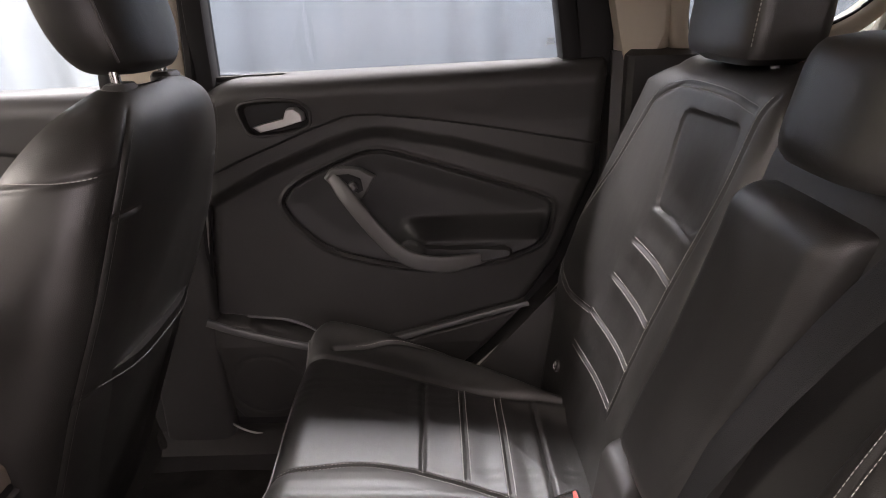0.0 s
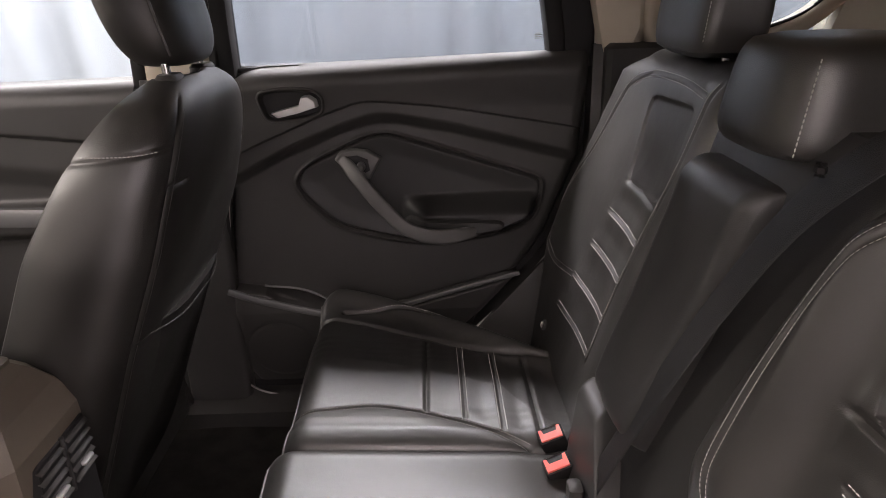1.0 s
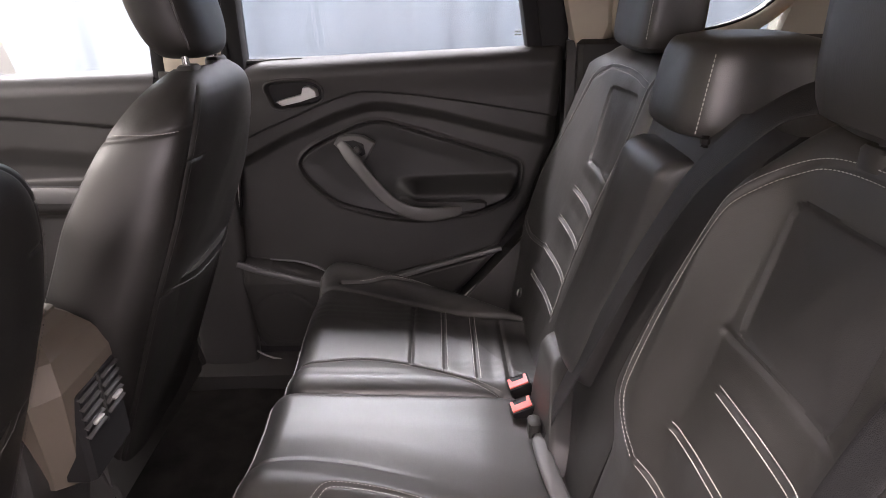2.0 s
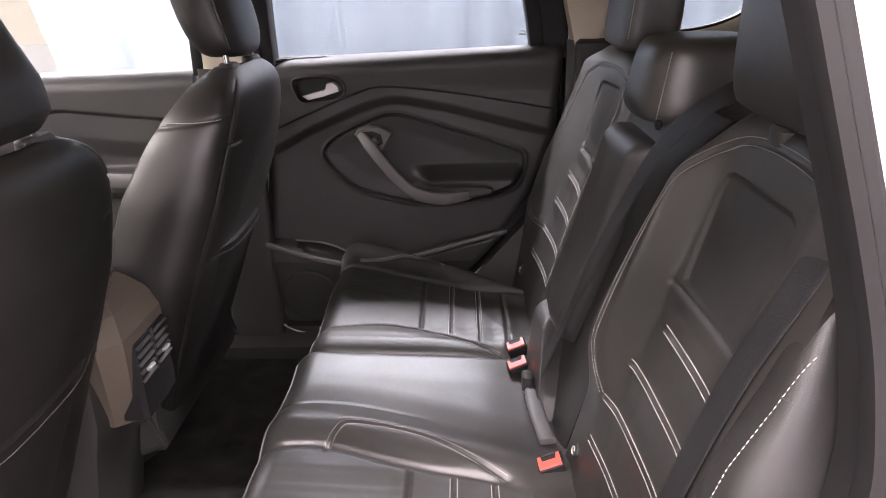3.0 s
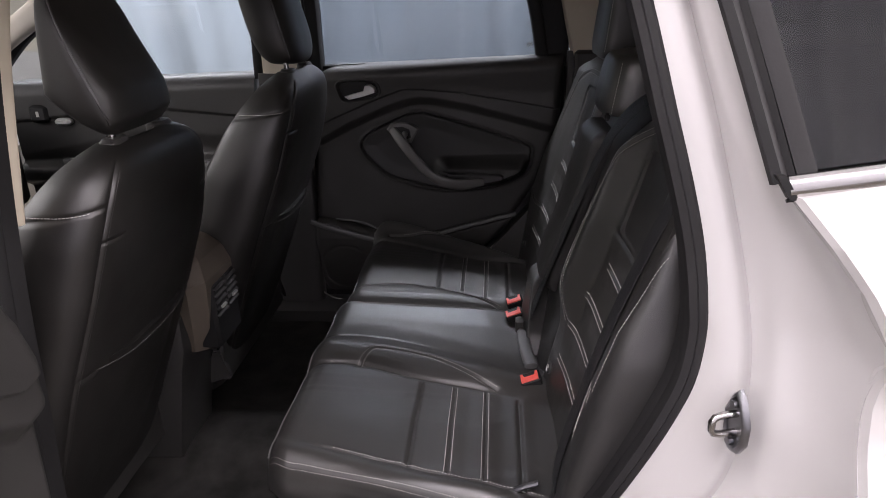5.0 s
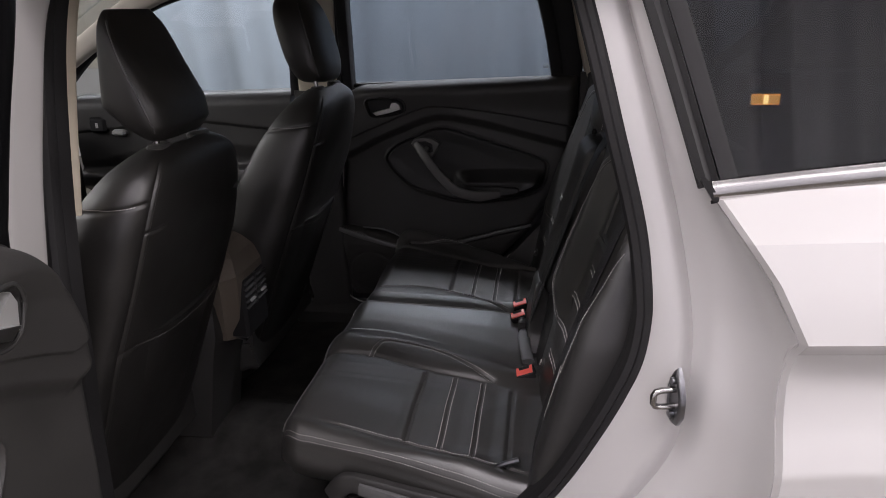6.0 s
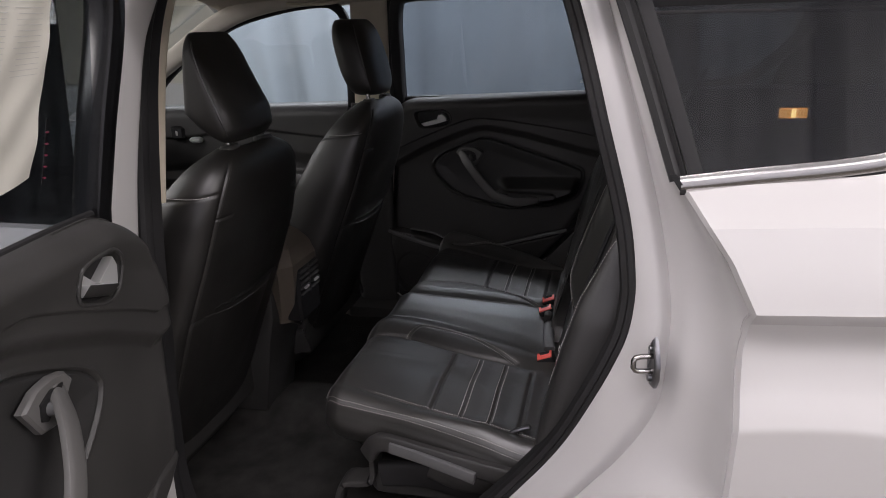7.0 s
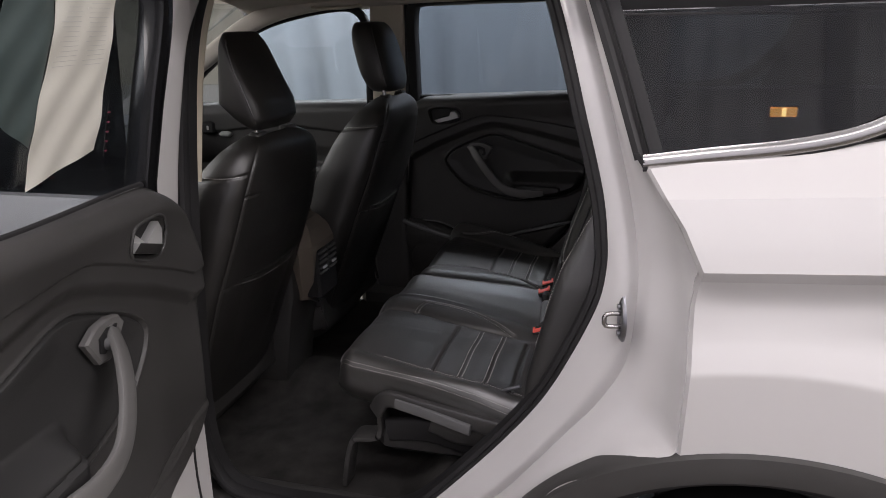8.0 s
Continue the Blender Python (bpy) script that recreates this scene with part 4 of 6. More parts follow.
    obj("belt_seal", v, f, RUBBER, dr)
    # inner handle: lever and bezel
    if low:
        # a wide lever over a silver base plate, its front face turned down
        lu, lz = np.array((0.1826, 0.113, 0.119, 0.1885)), np.array((1.2095, 1.1865, 1.1683, 1.1916))
        secs = [[tuple(q) for q in mp(lu + (lu.mean() - lu) * k, np.array(dd), lz + (lz.mean() - lz) * k)] for k, dd in ((0, (0.030, 0.030, 0.030, 0.030)), (0, (0.058, 0.058, 0.046, 0.046)))]
        v, f = loft(secs)
        grip = obj("inner_handle", v, f, SILVER, dr, "satin silver release handle")
        # dark cap on the lever's front: the shade of its downward face as colour
        v, f = loft([[tuple(q) for q in mp(lu + (lu.mean() - lu) * k, np.array(dd), lz + (lz.mean() - lz) * k)] for k, dd in ((0.03, (0.056, 0.056, 0.044, 0.044)), (0.03, (0.0590, 0.0590, 0.0470, 0.0470)), (0.10, (0.0595, 0.0595, 0.0480, 0.0480)))])
        obj("shaded_face", v, f, PLASTIC_S, grip, "front of the silver handle, coloured dark as shade")
        for tri in (((0.100, 1.226), (0.0925, 1.210), (0.101, 1.172), (0.146, 1.198)), ((0.183, 1.228), (0.150, 1.200), (0.188, 1.209))):
            pu, pz = np.array([p[0] for p in tri]), np.array([p[1] for p in tri])
            v, f = loft([[tuple(q) for q in mp(pu + (pu.mean() - pu) * k, np.full(len(pu), dd), pz + (pz.mean() - pz) * k)] for k, dd in ((0, 0.028), (0, 0.044), (0.06, 0.046))])
            obj("base_plate", v, f, SILVER, grip)
    else:
        lever = [(0.117, 1.192), (0.142, 1.199), (0.180, 1.208), (0.186, 1.226), (0.202, 1.228), (0.216, 1.218), (0.219, 1.204), (0.175, 1.191), (0.131, 1.182)]
        lu, lz = np.array([p[0] for p in lever]), np.array([p[1] for p in lever])
        v, f = loft([[tuple(q) for q in mp(lu + (lu.mean() - lu) * k, np.full(len(lu), dd), lz + (lz.mean() - lz) * k)] for k, dd in ((0.0, 0.018), (0.0, 0.046), (0.10, 0.052))])
        obj("inner_handle", v, f, SILVER, dr, "satin silver release handle")
    ru, rz = np.array([p[0] for p in recess]), np.array([p[1] for p in recess])
    v, f = loft([[tuple(q) for q in mp(ru + (ru.mean() - ru) * k, np.full(len(ru), dd), rz + (rz.mean() - rz) * k)] for k, dd in ((0.06, 0.018), (0.06, 0.0305), (0.30, 0.0295))])
    obj("handle_cup", v, f, RUBBER, dr, "black recessed handle cup")
    R = spline([(a, b, 0) for a, b in recess + recess[:1]], 60)
    bezel_d = door_d(R[:, 0] + (R[:, 0].mean() - R[:, 0]) * -0.12, R[:, 1] + (R[:, 1].mean() - R[:, 1]) * -0.3, low)
    A = np.stack([R[:, 0], R[:, 1], np.ones(len(R))], 1)
    v, f = tube(mp(R[:, 0], A @ np.linalg.lstsq(A, bezel_d, rcond=None)[0] + 0.001, R[:, 1]), 0.0032, 8)
    obj("handle_bezel", v, f, PLASTIC_S, dr)
    # pull handle: grip from the upper mount down to the armrest
    G = spline([(0.262, 0.032, 1.086), (0.300, 0.070, 1.046), (0.352, 0.102, 0.990), (0.405, 0.116, 0.944), (0.470, 0.114, 0.924), (0.530, 0.098, 0.924), (0.565, 0.078, 0.925)], 50)
    W = np.interp(np.linspace(0, 1, 50), (0, 0.1, 0.5, 0.75, 1), (0.012, 0.016, 0.0155, 0.018, 0.011)) * (1.3 if low else 1.0)
    P3, T3, S3, N3 = frames_along(mp(G[:, 0], G[:, 1], G[:, 2]), tuple(mp(0, 1, 0) - mp(0, 0, 0)))
    v, f = loft([[p + s * a * w / 0.02 + n * b for a, b in ring(0.02, 0.0075, 16, 3.2)] for p, s, n, w in zip(P3, S3, N3, W)])
    obj("pull_handle", v, f, GRIP, dr, "satin black grab handle")
    shift = -0.012 if low else 0.0
    mount = [(0.244, 1.085), (0.256, 1.102), (0.284, 1.108), (0.318, 1.104), (0.348, 1.086), (0.322, 1.040), (0.296, 1.036), (0.264, 1.062)]
    mu, mz = np.array([p[0] for p in mount]) + shift, np.array([p[1] for p in mount])
    v, f = loft([[tuple(q) for q in mp(mu + (mu.mean() - mu) * k, np.full(len(mu), dd), mz + (mz.mean() - mz) * k)] for k, dd in ((0, 0.024), (0, 0.034), (0.10, 0.038))])
    obj("handle_mount", v, f, GRIP, dr)
    hole = [(0.270, 1.092), (0.295, 1.094), (0.318, 1.084), (0.322, 1.060), (0.312, 1.055), (0.285, 1.072)]
    hu, hz = np.array([p[0] for p in hole]) + shift, np.array([p[1] for p in hole])
    v, f = loft([[tuple(q) for q in mp(hu, np.full(len(hu), dd), hz)] for dd in (0.03, 0.0415)])
    obj("switch_well", v, f, RUBBER, dr)
    k = np.linspace(0, 2 * math.pi, 15)[:-1]
    v, f = loft([[tuple(q) for q in mp(0.303 + shift + r * np.cos(k), np.full(14, dd), 1.070 + r * 1.1 * np.sin(k))] for r, dd in ((0.010, 0.040), (0.009, 0.054), (0.005, 0.058))])
    obj("window_switch", v, f, GREY_PLASTIC, dr, "grey window switch")
    # pad line on the armrest, pocket lip, rim of the panel
    if not low:
        v, f = tube(door_line(mp, [(0.05, 0.777), (0.124, 0.769), (0.165, 0.756), (0.205, 0.734)], 0.003, 30), 0.0030, 8)
        obj("pocket_lip", v, f, GREY_PLASTIC, dr, "grey pocket lip")
        P = spline([(-0.03, 0.777, 0), (0.023, 0.756, 0), (0.085, 0.738, 0), (0.150, 0.720, 0), (0.215, 0.706, 0)], 30)
        v, f = sweep(mp(P[:, 0], np.full(30, 0.047), P[:, 1]), ring(0.0085, 0.0055, 14, 3), tuple(mp(0, 1, 0) - mp(0, 0, 0)))
        obj("pocket_lip", v, f, GREY_PLASTIC, dr, "grey pocket lip")
        P = spline([(0.30, 0.711, 0), (0.37, 0.724, 0), (0.52, 0.766, 0), (0.66, 0.803, 0)], 30)
        v, f = sweep(mp(P[:, 0], np.full(30, 0.045), P[:, 1]), ring(0.0060, 0.0040, 14, 3), tuple(mp(0, 1, 0) - mp(0, 0, 0)))
        obj("pocket_lip", v, f, GREY_PLASTIC, dr, "grey pocket lip")
    if mp is right_door:
        E = spline([(0.013, 1.18, 0), (0.005, 1.087, 0), (-0.018, 0.875, 0), (-0.046, 0.625, 0), (-0.044, 0.541, 0), (0.012, 0.487, 0), (0.105, 0.470, 0), (0.30, 0.462, 0)], 60)
        v, f = tube(mp(E[:, 0], np.full(60, 0.026), E[:, 1]), 0.0026, 6)
        obj("edge_seal", v, f, LIGHT_TRIM, dr)
    return dr


rd = rear_door(right_door, "closed black rear door panel with silver handle and tinted window", "tinted window pane", PRIVACY)
rear_door(left_door, "open white rear door with black panel, silver handle and paper on its window", "tinted window pane", PRIVACY)
# glass maker's stamp
v, f = join(*[moved(block(0, w, 0, 0.0006, 0, 0.0016, 0.0003), pose(0.330 + o, 1.384, 1.330 + h)) for w, o, h in ((0.018, 0, 0), (0.014, 0.002, 0.0035), (0.018, 0, 0.007), (0.010, 0.004, 0.0105))])
obj("glass_stamp", v, f, PAPER, rd, "pale etched glass stamp")

# paper sheets on the open door's window
def on_window(u, z, lift):
    return left_door(u, -0.010 + 0.20 * max(0.0, z - 1.28) + lift, z)


def sheet_u(z):
    return 0.150 + 0.29 * (1.60 - z)


def paper_sheet(label, u_off, wide, z_low, slant, lift, mat, seed):
    sh = thing("window_sheet", label, "paper", "sheets on the window")
    nu, nz = 24, 50
    top, back = [], []
    for i in range(nz + 1):
        k = i / nz
        for j in range(nu + 1):
            q = j / nu
            z = 1.80 - (1.80 - z_low) * k - slant * q * k
            u = sheet_u(z) + u_off + wide * q + 0.0015 * math.sin(17 * k + seed) + 0.001 * math.sin(41 * k + 3 * q)
            d = lift + 0.004 * (1 + math.sin(9 * k + 3 * q + seed)) * k + 0.0015 * math.sin(23 * k - 11 * q)
            top.append(on_window(u, z, d + 0.0006))
            back.append(on_window(u, z, d))
    v, f = slab(top, back, nz, nu)
    obj("paper", v, f, mat, sh)
    return sh


sheet = paper_sheet("white printed paper sheet taped to the open door's window", -0.004, 0.142, 1.375, 0.035, 0.008, PAPER, 0.3)
paper_sheet("grey-green translucent film sheet behind the paper", 0.135, 0.095, 1.40, -0.05, 0.003, FILM, 1.7)
rnd = random.Random(4)
for r in range(40):
    z = 1.775 - 0.0068 * r
    u0 = sheet_u(z) + 0.014
    for a, b in ((u0, u0 + rnd.uniform(0.045, 0.055)), (u0 + 0.068, u0 + 0.068 + rnd.uniform(0.03, 0.05))):
        k = (1.80 - z) / 0.415
        lift = [0.008 + 0.004 * (1 + math.sin(9 * k + 3 * (u - u0 + 0.014) / 0.15 + 0.3)) * k + 0.0024 for u in (a, b)]
        P = np.array([on_window(a, z, lift[0]), on_window(b, z - 0.001, lift[1])])
        v, f = sweep(P, [(-0.0004, -0.0001), (0.0004, -0.0001), (0.0004, 0.0001), (-0.0004, 0.0001)], (1, 0.1, 0))
        obj("text_bar", v, f, INK, sheet)
dots = thing("indicator_strip", "column of tiny red indicator lights by the window", "indicator")
v, f = sweep(np.array([on_window(0.184, 1.36, 0.012), on_window(0.170, 1.45, 0.012)]), ring(0.0010, 0.0008, 10, 4), (1, 0.1, 0))
obj("strip", v, f, GLOSS_BLACK, dots)
for r in range(5):
    p = on_window(0.182 - 0.0022 * r, 1.369 + 0.0155 * r, 0.0145)
    v, f = block(p[0] - 0.0015, p[0] + 0.0015, p[1] - 0.0025, p[1] + 0.0025, p[2] - 0.0012, p[2] + 0.0012, 0.0006)
    obj("light_dot", v, f, RED_GLOW, dots, "tiny red light")

# ---- front seats ----
SEAT_Z = (0.50, 0.69, 0.94, 1.10, 1.20, 1.26, 1.30, 1.318, 1.326)
SEAT_R = (-0.505, -0.424, -0.326, -0.262, -0.235, -0.225, -0.227, -0.237, -0.257)
SEAT_F = (-0.66, -0.64, -0.580, -0.510, -0.445, -0.392, -0.350, -0.325, -0.298)
SEAT_W = (0.235, 0.245, 0.258, 0.250, 0.232, 0.208, 0.174, 0.145, 0.095)
SY = 0.955


def eased(zs, vals, width=0.024):
    """A profile of straight runs with its corners eased."""
    g = np.linspace(zs[0] - 0.1, zs[-1] + 0.1, 600)
    raw = np.interp(g, zs, vals)
    raw = np.where(g < zs[0], vals[0] + (g - zs[0]) * (vals[1] - vals[0]) / (zs[1] - zs[0]), raw)
    raw = np.where(g > zs[-1], vals[-1] + (g - zs[-1]) * (vals[-1] - vals[-2]) / (zs[-1] - zs[-2]) * 0.5, raw)
    q = np.exp(-(np.arange(-40, 41) * (g[1] - g[0]) / width) ** 2)
    return g[40:-40], np.convolve(raw, q / q.sum(), "valid")


EASED = [eased(SEAT_Z, a) for a in (SEAT_R, SEAT_F, SEAT_W)]


def seat_profile(z):
    return [np.interp(z, g, a) for g, a in EASED]


def seat_section(z, n=56, grow=0.0):
    xr, xf, w = seat_profile(z)
    cx, hx = (xr + xf) / 2, (xr - xf) / 2
    out = []
    for a, b in ring(1, 1, n, 3.6):
        hollow = 0.10 * (1 - b * b) if a < -0.6 else 0.0
        out.append((cx + (hx + grow) * a + hollow * 0.5, SY + (w + grow) * b * (1 - 0.10 * max(0, -a)), z))
    return out


HEAD_Z = (1.335, 1.36, 1.40, 1.48, 1.54, 1.565)
HEAD_R = (-0.262, -0.241, -0.243, -0.286, -0.316, -0.328)
HEAD_F = (-0.285, -0.325, -0.370, -0.358, -0.349, -0.341)


def seat_corner(z, sg):
    xr, xf, w = seat_profile(z)
    c = 0.5 ** (1 / 3.6)
    return np.array(((xr + xf) / 2 + (xr - xf) / 2 * c, SY + sg * w * c, z))


def seat_back_ring(z, n=168):
    """One level of the upholstered back, with its seams let in."""
    xr, xf, w = seat_profile(z)
    R = np.array(ring(1, 1, n, 3.6))
    P = np.array(seat_section(z, n))
    D = R / np.linalg.norm(R, axis=1)[:, None]
    side, rear = np.abs(R[:, 1]), R[:, 0] > 0.5
    e = np.zeros(n)
    for sg in (-1, 1):
        c = seat_corner(z, sg)
        d = np.hypot(P[:, 0] - c[0], P[:, 1] - c[1])
        live = float(step(z, 0.58, 0.62) * (1 - step(z, 1.300, 1.312)))
        e += live * (0.0007 * np.exp(-((d - 0.022) / 0.016) ** 2) - groove(d, 0.0030, 0.0030))
    panel = rear * (1 - step(side, 0.40, 0.74))
    e -= 0.004 * panel * float(step(z, 0.58, 0.70) * (1 - step(z, 1.14, 1.27)))
    wrap = rear * step(side, 0.60, 0.66) * (1 - step(side, 0.80, 0.83))
    for zz in (1.195, 0.962):
        e -= wrap * groove(abs(z - zz), 0.0032, 0.0034)
    cheek = step(side, 0.80, 0.84) * (R[:, 0] < 0.82)
    e -= cheek * groove(abs(z - 1.238 - 0.012 * R[:, 0]), 0.0035, 0.0026) - cheek * 0.0006 * np.exp(-((z - 1.252) / 0.012) ** 2)
    e += 0.0006 * np.sin(9 * P[:, 1] + 17 * z) * np.sin(23 * z + 7 * P[:, 0])
    P[:, :2] += D * e[:, None]
    return [tuple(p) for p in P]


def front_seat(label, wedge):
    s = thing("front_seat", label, "car seat", "front seats")
    zs = np.concatenate([np.linspace(0.50, 1.18, 110), np.linspace(1.184, 1.326, 56)])
    v, f = loft([seat_back_ring(z) for z in zs])
    back = obj("seat_back", v, f, LEATHER_B, s, "black leather seat back")
    # thread lines beside the seams
    for sg in (-1, 1):
        for o in (-0.0075, 0.0075):
            P = np.array([seat_corner(z, sg) + np.array((-o * 0.7 + 0.0005, sg * (o * 0.7 + 0.0005), 0)) for z in np.linspace(0.62, 1.295, 120)])
            stitches(P, (0.7, 0.7 * sg, 0), back, length=0.005, gap=0.002, r=0.0004, label="black stitching").data.materials[0] = LEATHER
        Q = []
        for a in np.linspace(0.18, 0.94, 22):
            sec = seat_section(1.246 - 0.012 * (1 - a), 200)
            m = [p for p in sec if (p[1] - SY) * sg > 0]
            m.sort(key=lambda p: p[0])
            Q.append(np.array(m[int(a * (len(m) - 1) * 0.72)]) + np.array((0, sg * 0.0022, 0)))
        stitches(np.array(Q), (0, sg, 0), back, r=0.0006)
    # map pocket
    nu, nz = 30, 30
    top, bot = [], []
    for i in range(nz + 1):
        k = i / nz
        for j in range(nu + 1):
            y = -0.175 + 0.35 * j / nu
            z = 0.60 + k * (0.375 - 0.012 * math.cos(y / 0.175 * math.pi / 2))
            b = seat_profile(z)[0] - 0.006
            edge = min(1, min(j, nu - j) / 9)
            t = (0.003 + 0.007 * k ** 2 + 0.003 * float(step(k, 0.94, 0.97))) * math.sin(edge * math.pi / 2)
            top.append((b + t - 0.016 * abs(y / 0.2) ** 3.6 - 0.004 * (1 - edge), SY + y, z))
            bot.append((b - 0.02, SY + y, z))
    v, f = slab(top, bot, nz, nu)
    pk = obj("map_pocket", v, f, LEATHER_B, s, "stretched black map pocket")
    lip = np.array([top[nz * (nu + 1) + j] for j in range(nu + 1)])
    stitches(lip + np.array((0.0008, 0, -0.012)), (1, 0, 0), pk, r=0.0005, label="dark grey stitching").data.materials[0] = PIPING
    # base cushion, side shield and rails
    secs = []
    for x in np.linspace(-1.10, -0.47, 24):
        k = (x + 1.10) / 0.63
        top_z = 0.74 - 0.05 * k - round_edge(x + 1.10, 0.08)
        secs.append([(x, SY + b * (1 - 0.1 * (1 - k)), 0.60 + (top_z - 0.60) * max(-0.6, c)) for b, c in ring(0.25, 1, 28, 4)])
    v, f = loft(secs)
    obj("seat_cushion", v, f, LEATHER, s)
    for sg in (-1, 1):
        v, f = sweep(spline([(-0.95, SY + sg * 0.255, 0.58), (-0.7, SY + sg * 0.258, 0.575), (-0.55, SY + sg * 0.255, 0.58), (-0.47, SY + sg * 0.245, 0.60)], 20), ring(0.010, 0.04, 14, 3), (0, 0, 1))
        obj("side_shield", v, f, PLASTIC, s)
        v, f = join(block(-1.0, -0.60, SY + sg * 0.20 - 0.02, SY + sg * 0.20 + 0.02, 0.43, 0.47, 0.005), block(-0.66, -0.62, SY + sg * 0.20 - 0.015, SY + sg * 0.20 + 0.015, 0.46, 0.58, 0.005))
        obj("seat_rail", v, f, PLASTIC, s)
        v, f = loft([[(-0.59 + a * q, SY + sg * 0.215 + b * q, z) for a, b in ring(0.03, 0.025, 14, 3)] for q, z in ((1, 0.44), (1, 0.475), (0.7, 0.49))])
        obj("rail_cover", v, f, PLASTIC_S, s)
    # headrest with posts
    secs = []
    for k in 0.5 - 0.5 * np.cos(np.linspace(0, math.pi, 34)):
        e = (0.62 + 0.38 * math.sqrt(max(0.0, 1 - abs(2 * k - 1) ** 3.2))) if wedge else (0.50 + 0.50 * math.sqrt(max(0.0, 1 - abs(2 * k - 1) ** 2.8)))
        if k in (0.0, 1.0):
            e = 0.45
        w = 0.120 * e * (1 - 0.16 * k)
        d = 0.058 * e
        cx, zz = -0.282 - 0.055 * k, 1.340 + 0.220 * k
        if wedge:
            # tilted forward, thin at the top
            zz = 1.335 + 0.230 * k
            r, q = np.interp(zz, HEAD_Z, HEAD_R), np.interp(zz, HEAD_Z, HEAD_F)
            cx, d = (r + q) / 2, (r - q) / 2
        secs.append([(cx + a - 0.012 * (1 - (b / w) ** 2) * (a < 0) * (not wedge), SY + b, zz) for a, b in ring(d, w, 48, 3.4 if wedge else 2.9)])
    v, f = loft(secs)
    hr = obj("headrest", v, f, LEATHER_B, s, "black leather front headrest")
    for sg in (-1, 1):
        pts = []
        for k in np.linspace(0.08, 0.92, 24):
            w = 0.120 * (0.62 + 0.38 * math.sqrt(max(0.0, 1 - abs(2 * k - 1) ** 3.2))) * (1 - 0.16 * k)
            zz = 1.335 + 0.230 * k
            pts.append(((np.interp(zz, HEAD_Z, HEAD_R) * 0.785 + np.interp(zz, HEAD_Z, HEAD_F) * 0.215, SY + sg * (w * 0.957), zz) if wedge else (-0.282 - 0.055 * k + 0.57 * 0.058 * w / (0.120 * (1 - 0.16 * k)), SY + sg * (w * 0.957), 1.340 + 0.220 * k)))
        v, f = tube(np.array(pts), 0.0018, 6)
        obj("seam_piping", v, f, LEATHER, hr)
        v, f = tube([(-0.272, SY + sg * 0.075, 1.28), (-0.278, SY + sg * 0.075, 1.38)], 0.0062, 12, (1, 0, 0.01))
        obj("post", v, f, CHROME, s, "bright chrome headrest post")
        v, f = loft([[(-0.272 + a * q, SY + sg * 0.075 + b * q, z) for a, b in ring(0.017, 0.028, 16, 3)] for q, z in ((1, 1.30), (1, 1.326), (0.8, 1.331))])
        obj("guide_sleeve", v, f, PLASTIC, s)
    return s


front_seat("black leather front seat with headrest raised on chrome posts", False)
front_seat("black leather front seat with wedge headrest tilted forward", True).location = (-0.094, -0.650, -0.030)

# ---- centre console ----
con = thing("centre_console", "taupe and black centre console end with air vents", "console")
prof = [(-0.90, 0.80), (-0.90, 0.98), (-0.50, 0.99), (-0.46, 0.985), (-0.438, 0.965), (-0.405, 0.905), (-0.402, 0.845), (-0.405, 0.76), (-0.42, 0.70), (-0.46, 0.46), (-0.90, 0.44)]
secs = []
for y, q in ((0.530, 0.94), (0.536, 0.985), (0.548, 1.0), (0.712, 1.0), (0.724, 0.985), (0.73, 0.94)):
    secs.append([(-0.62 + (x + 0.62) * q, y, 0.75 + (z - 0.75) * q) for x, z in prof])
v, f = loft(secs)
obj("console_body", v, f, PLASTIC, con)
# faceted end panel: widest above the vents, with a leg down each side
secs = []
for z, hw, xf in ((0.735, 0.062, -0.372), (0.79, 0.080, -0.360), (0.85, 0.101, -0.348), (0.905, 0.116, -0.3405), (0.925, 0.117, -0.340), (0.968, 0.090, -0.356), (0.996, 0.064, -0.376), (1.010, 0.050, -0.396), (1.014, 0.040, -0.415)):
    secs.append([(xf - 0.075, 0.64 - hw * 0.9, z), (xf - 0.030, 0.64 - hw, z), (xf, 0.64 - hw * 0.70, z), (xf + 0.001, 0.64, z), (xf, 0.64 + hw * 0.70, z), (xf - 0.030, 0.64 + hw, z), (xf - 0.075, 0.64 + hw * 0.9, z)])
v, f = loft(secs)
obj("rear_panel", v, f, TAUPE, con, "taupe plastic faceted rear panel", smooth=14)
v, f = block(-0.46, -0.392, 0.600, 0.680, 1.004, 1.019, 0.005)
obj("lid_edge", v, f, TAUPE, con)
vent = obj("air_vent", *block(-0.39, -0.3375, 0.582, 0.720, 0.740, 0.908, 0.008), RUBBER, con, "black twin air vent")
for col in (0.588, 0.657):
    for k in range(5):
        z = 0.826 + 0.0165 * k
        v, f = moved(block(-0.007, 0.004, 0, 0.058, -0.0014, 0.0014, 0.0006), pose(-0.3355, col, z, 0, 30, 0))
        obj("slat", v, f, PLASTIC, vent)
    v, f = block(-0.336, -0.327, col + 0.016, col + 0.044, 0.838, 0.8445, 0.002)
    obj("vent_tab", v, f, SILVER, vent, "small silver vent tab")
v, f = block(-0.341, -0.3335, 0.6475, 0.6555, 0.815, 0.905, 0.002)
obj("vent_divider", v, f, PLASTIC_S, vent)
v, f = block(-0.400, -0.357, 0.590, 0.670, 0.745, 0.790, 0.008)
obj("socket_plate", v, f, RUBBER, con)
v, f = tube([(-0.395, 0.63, 0.735), (-0.365, 0.63, 0.728)], 0.016, 14)
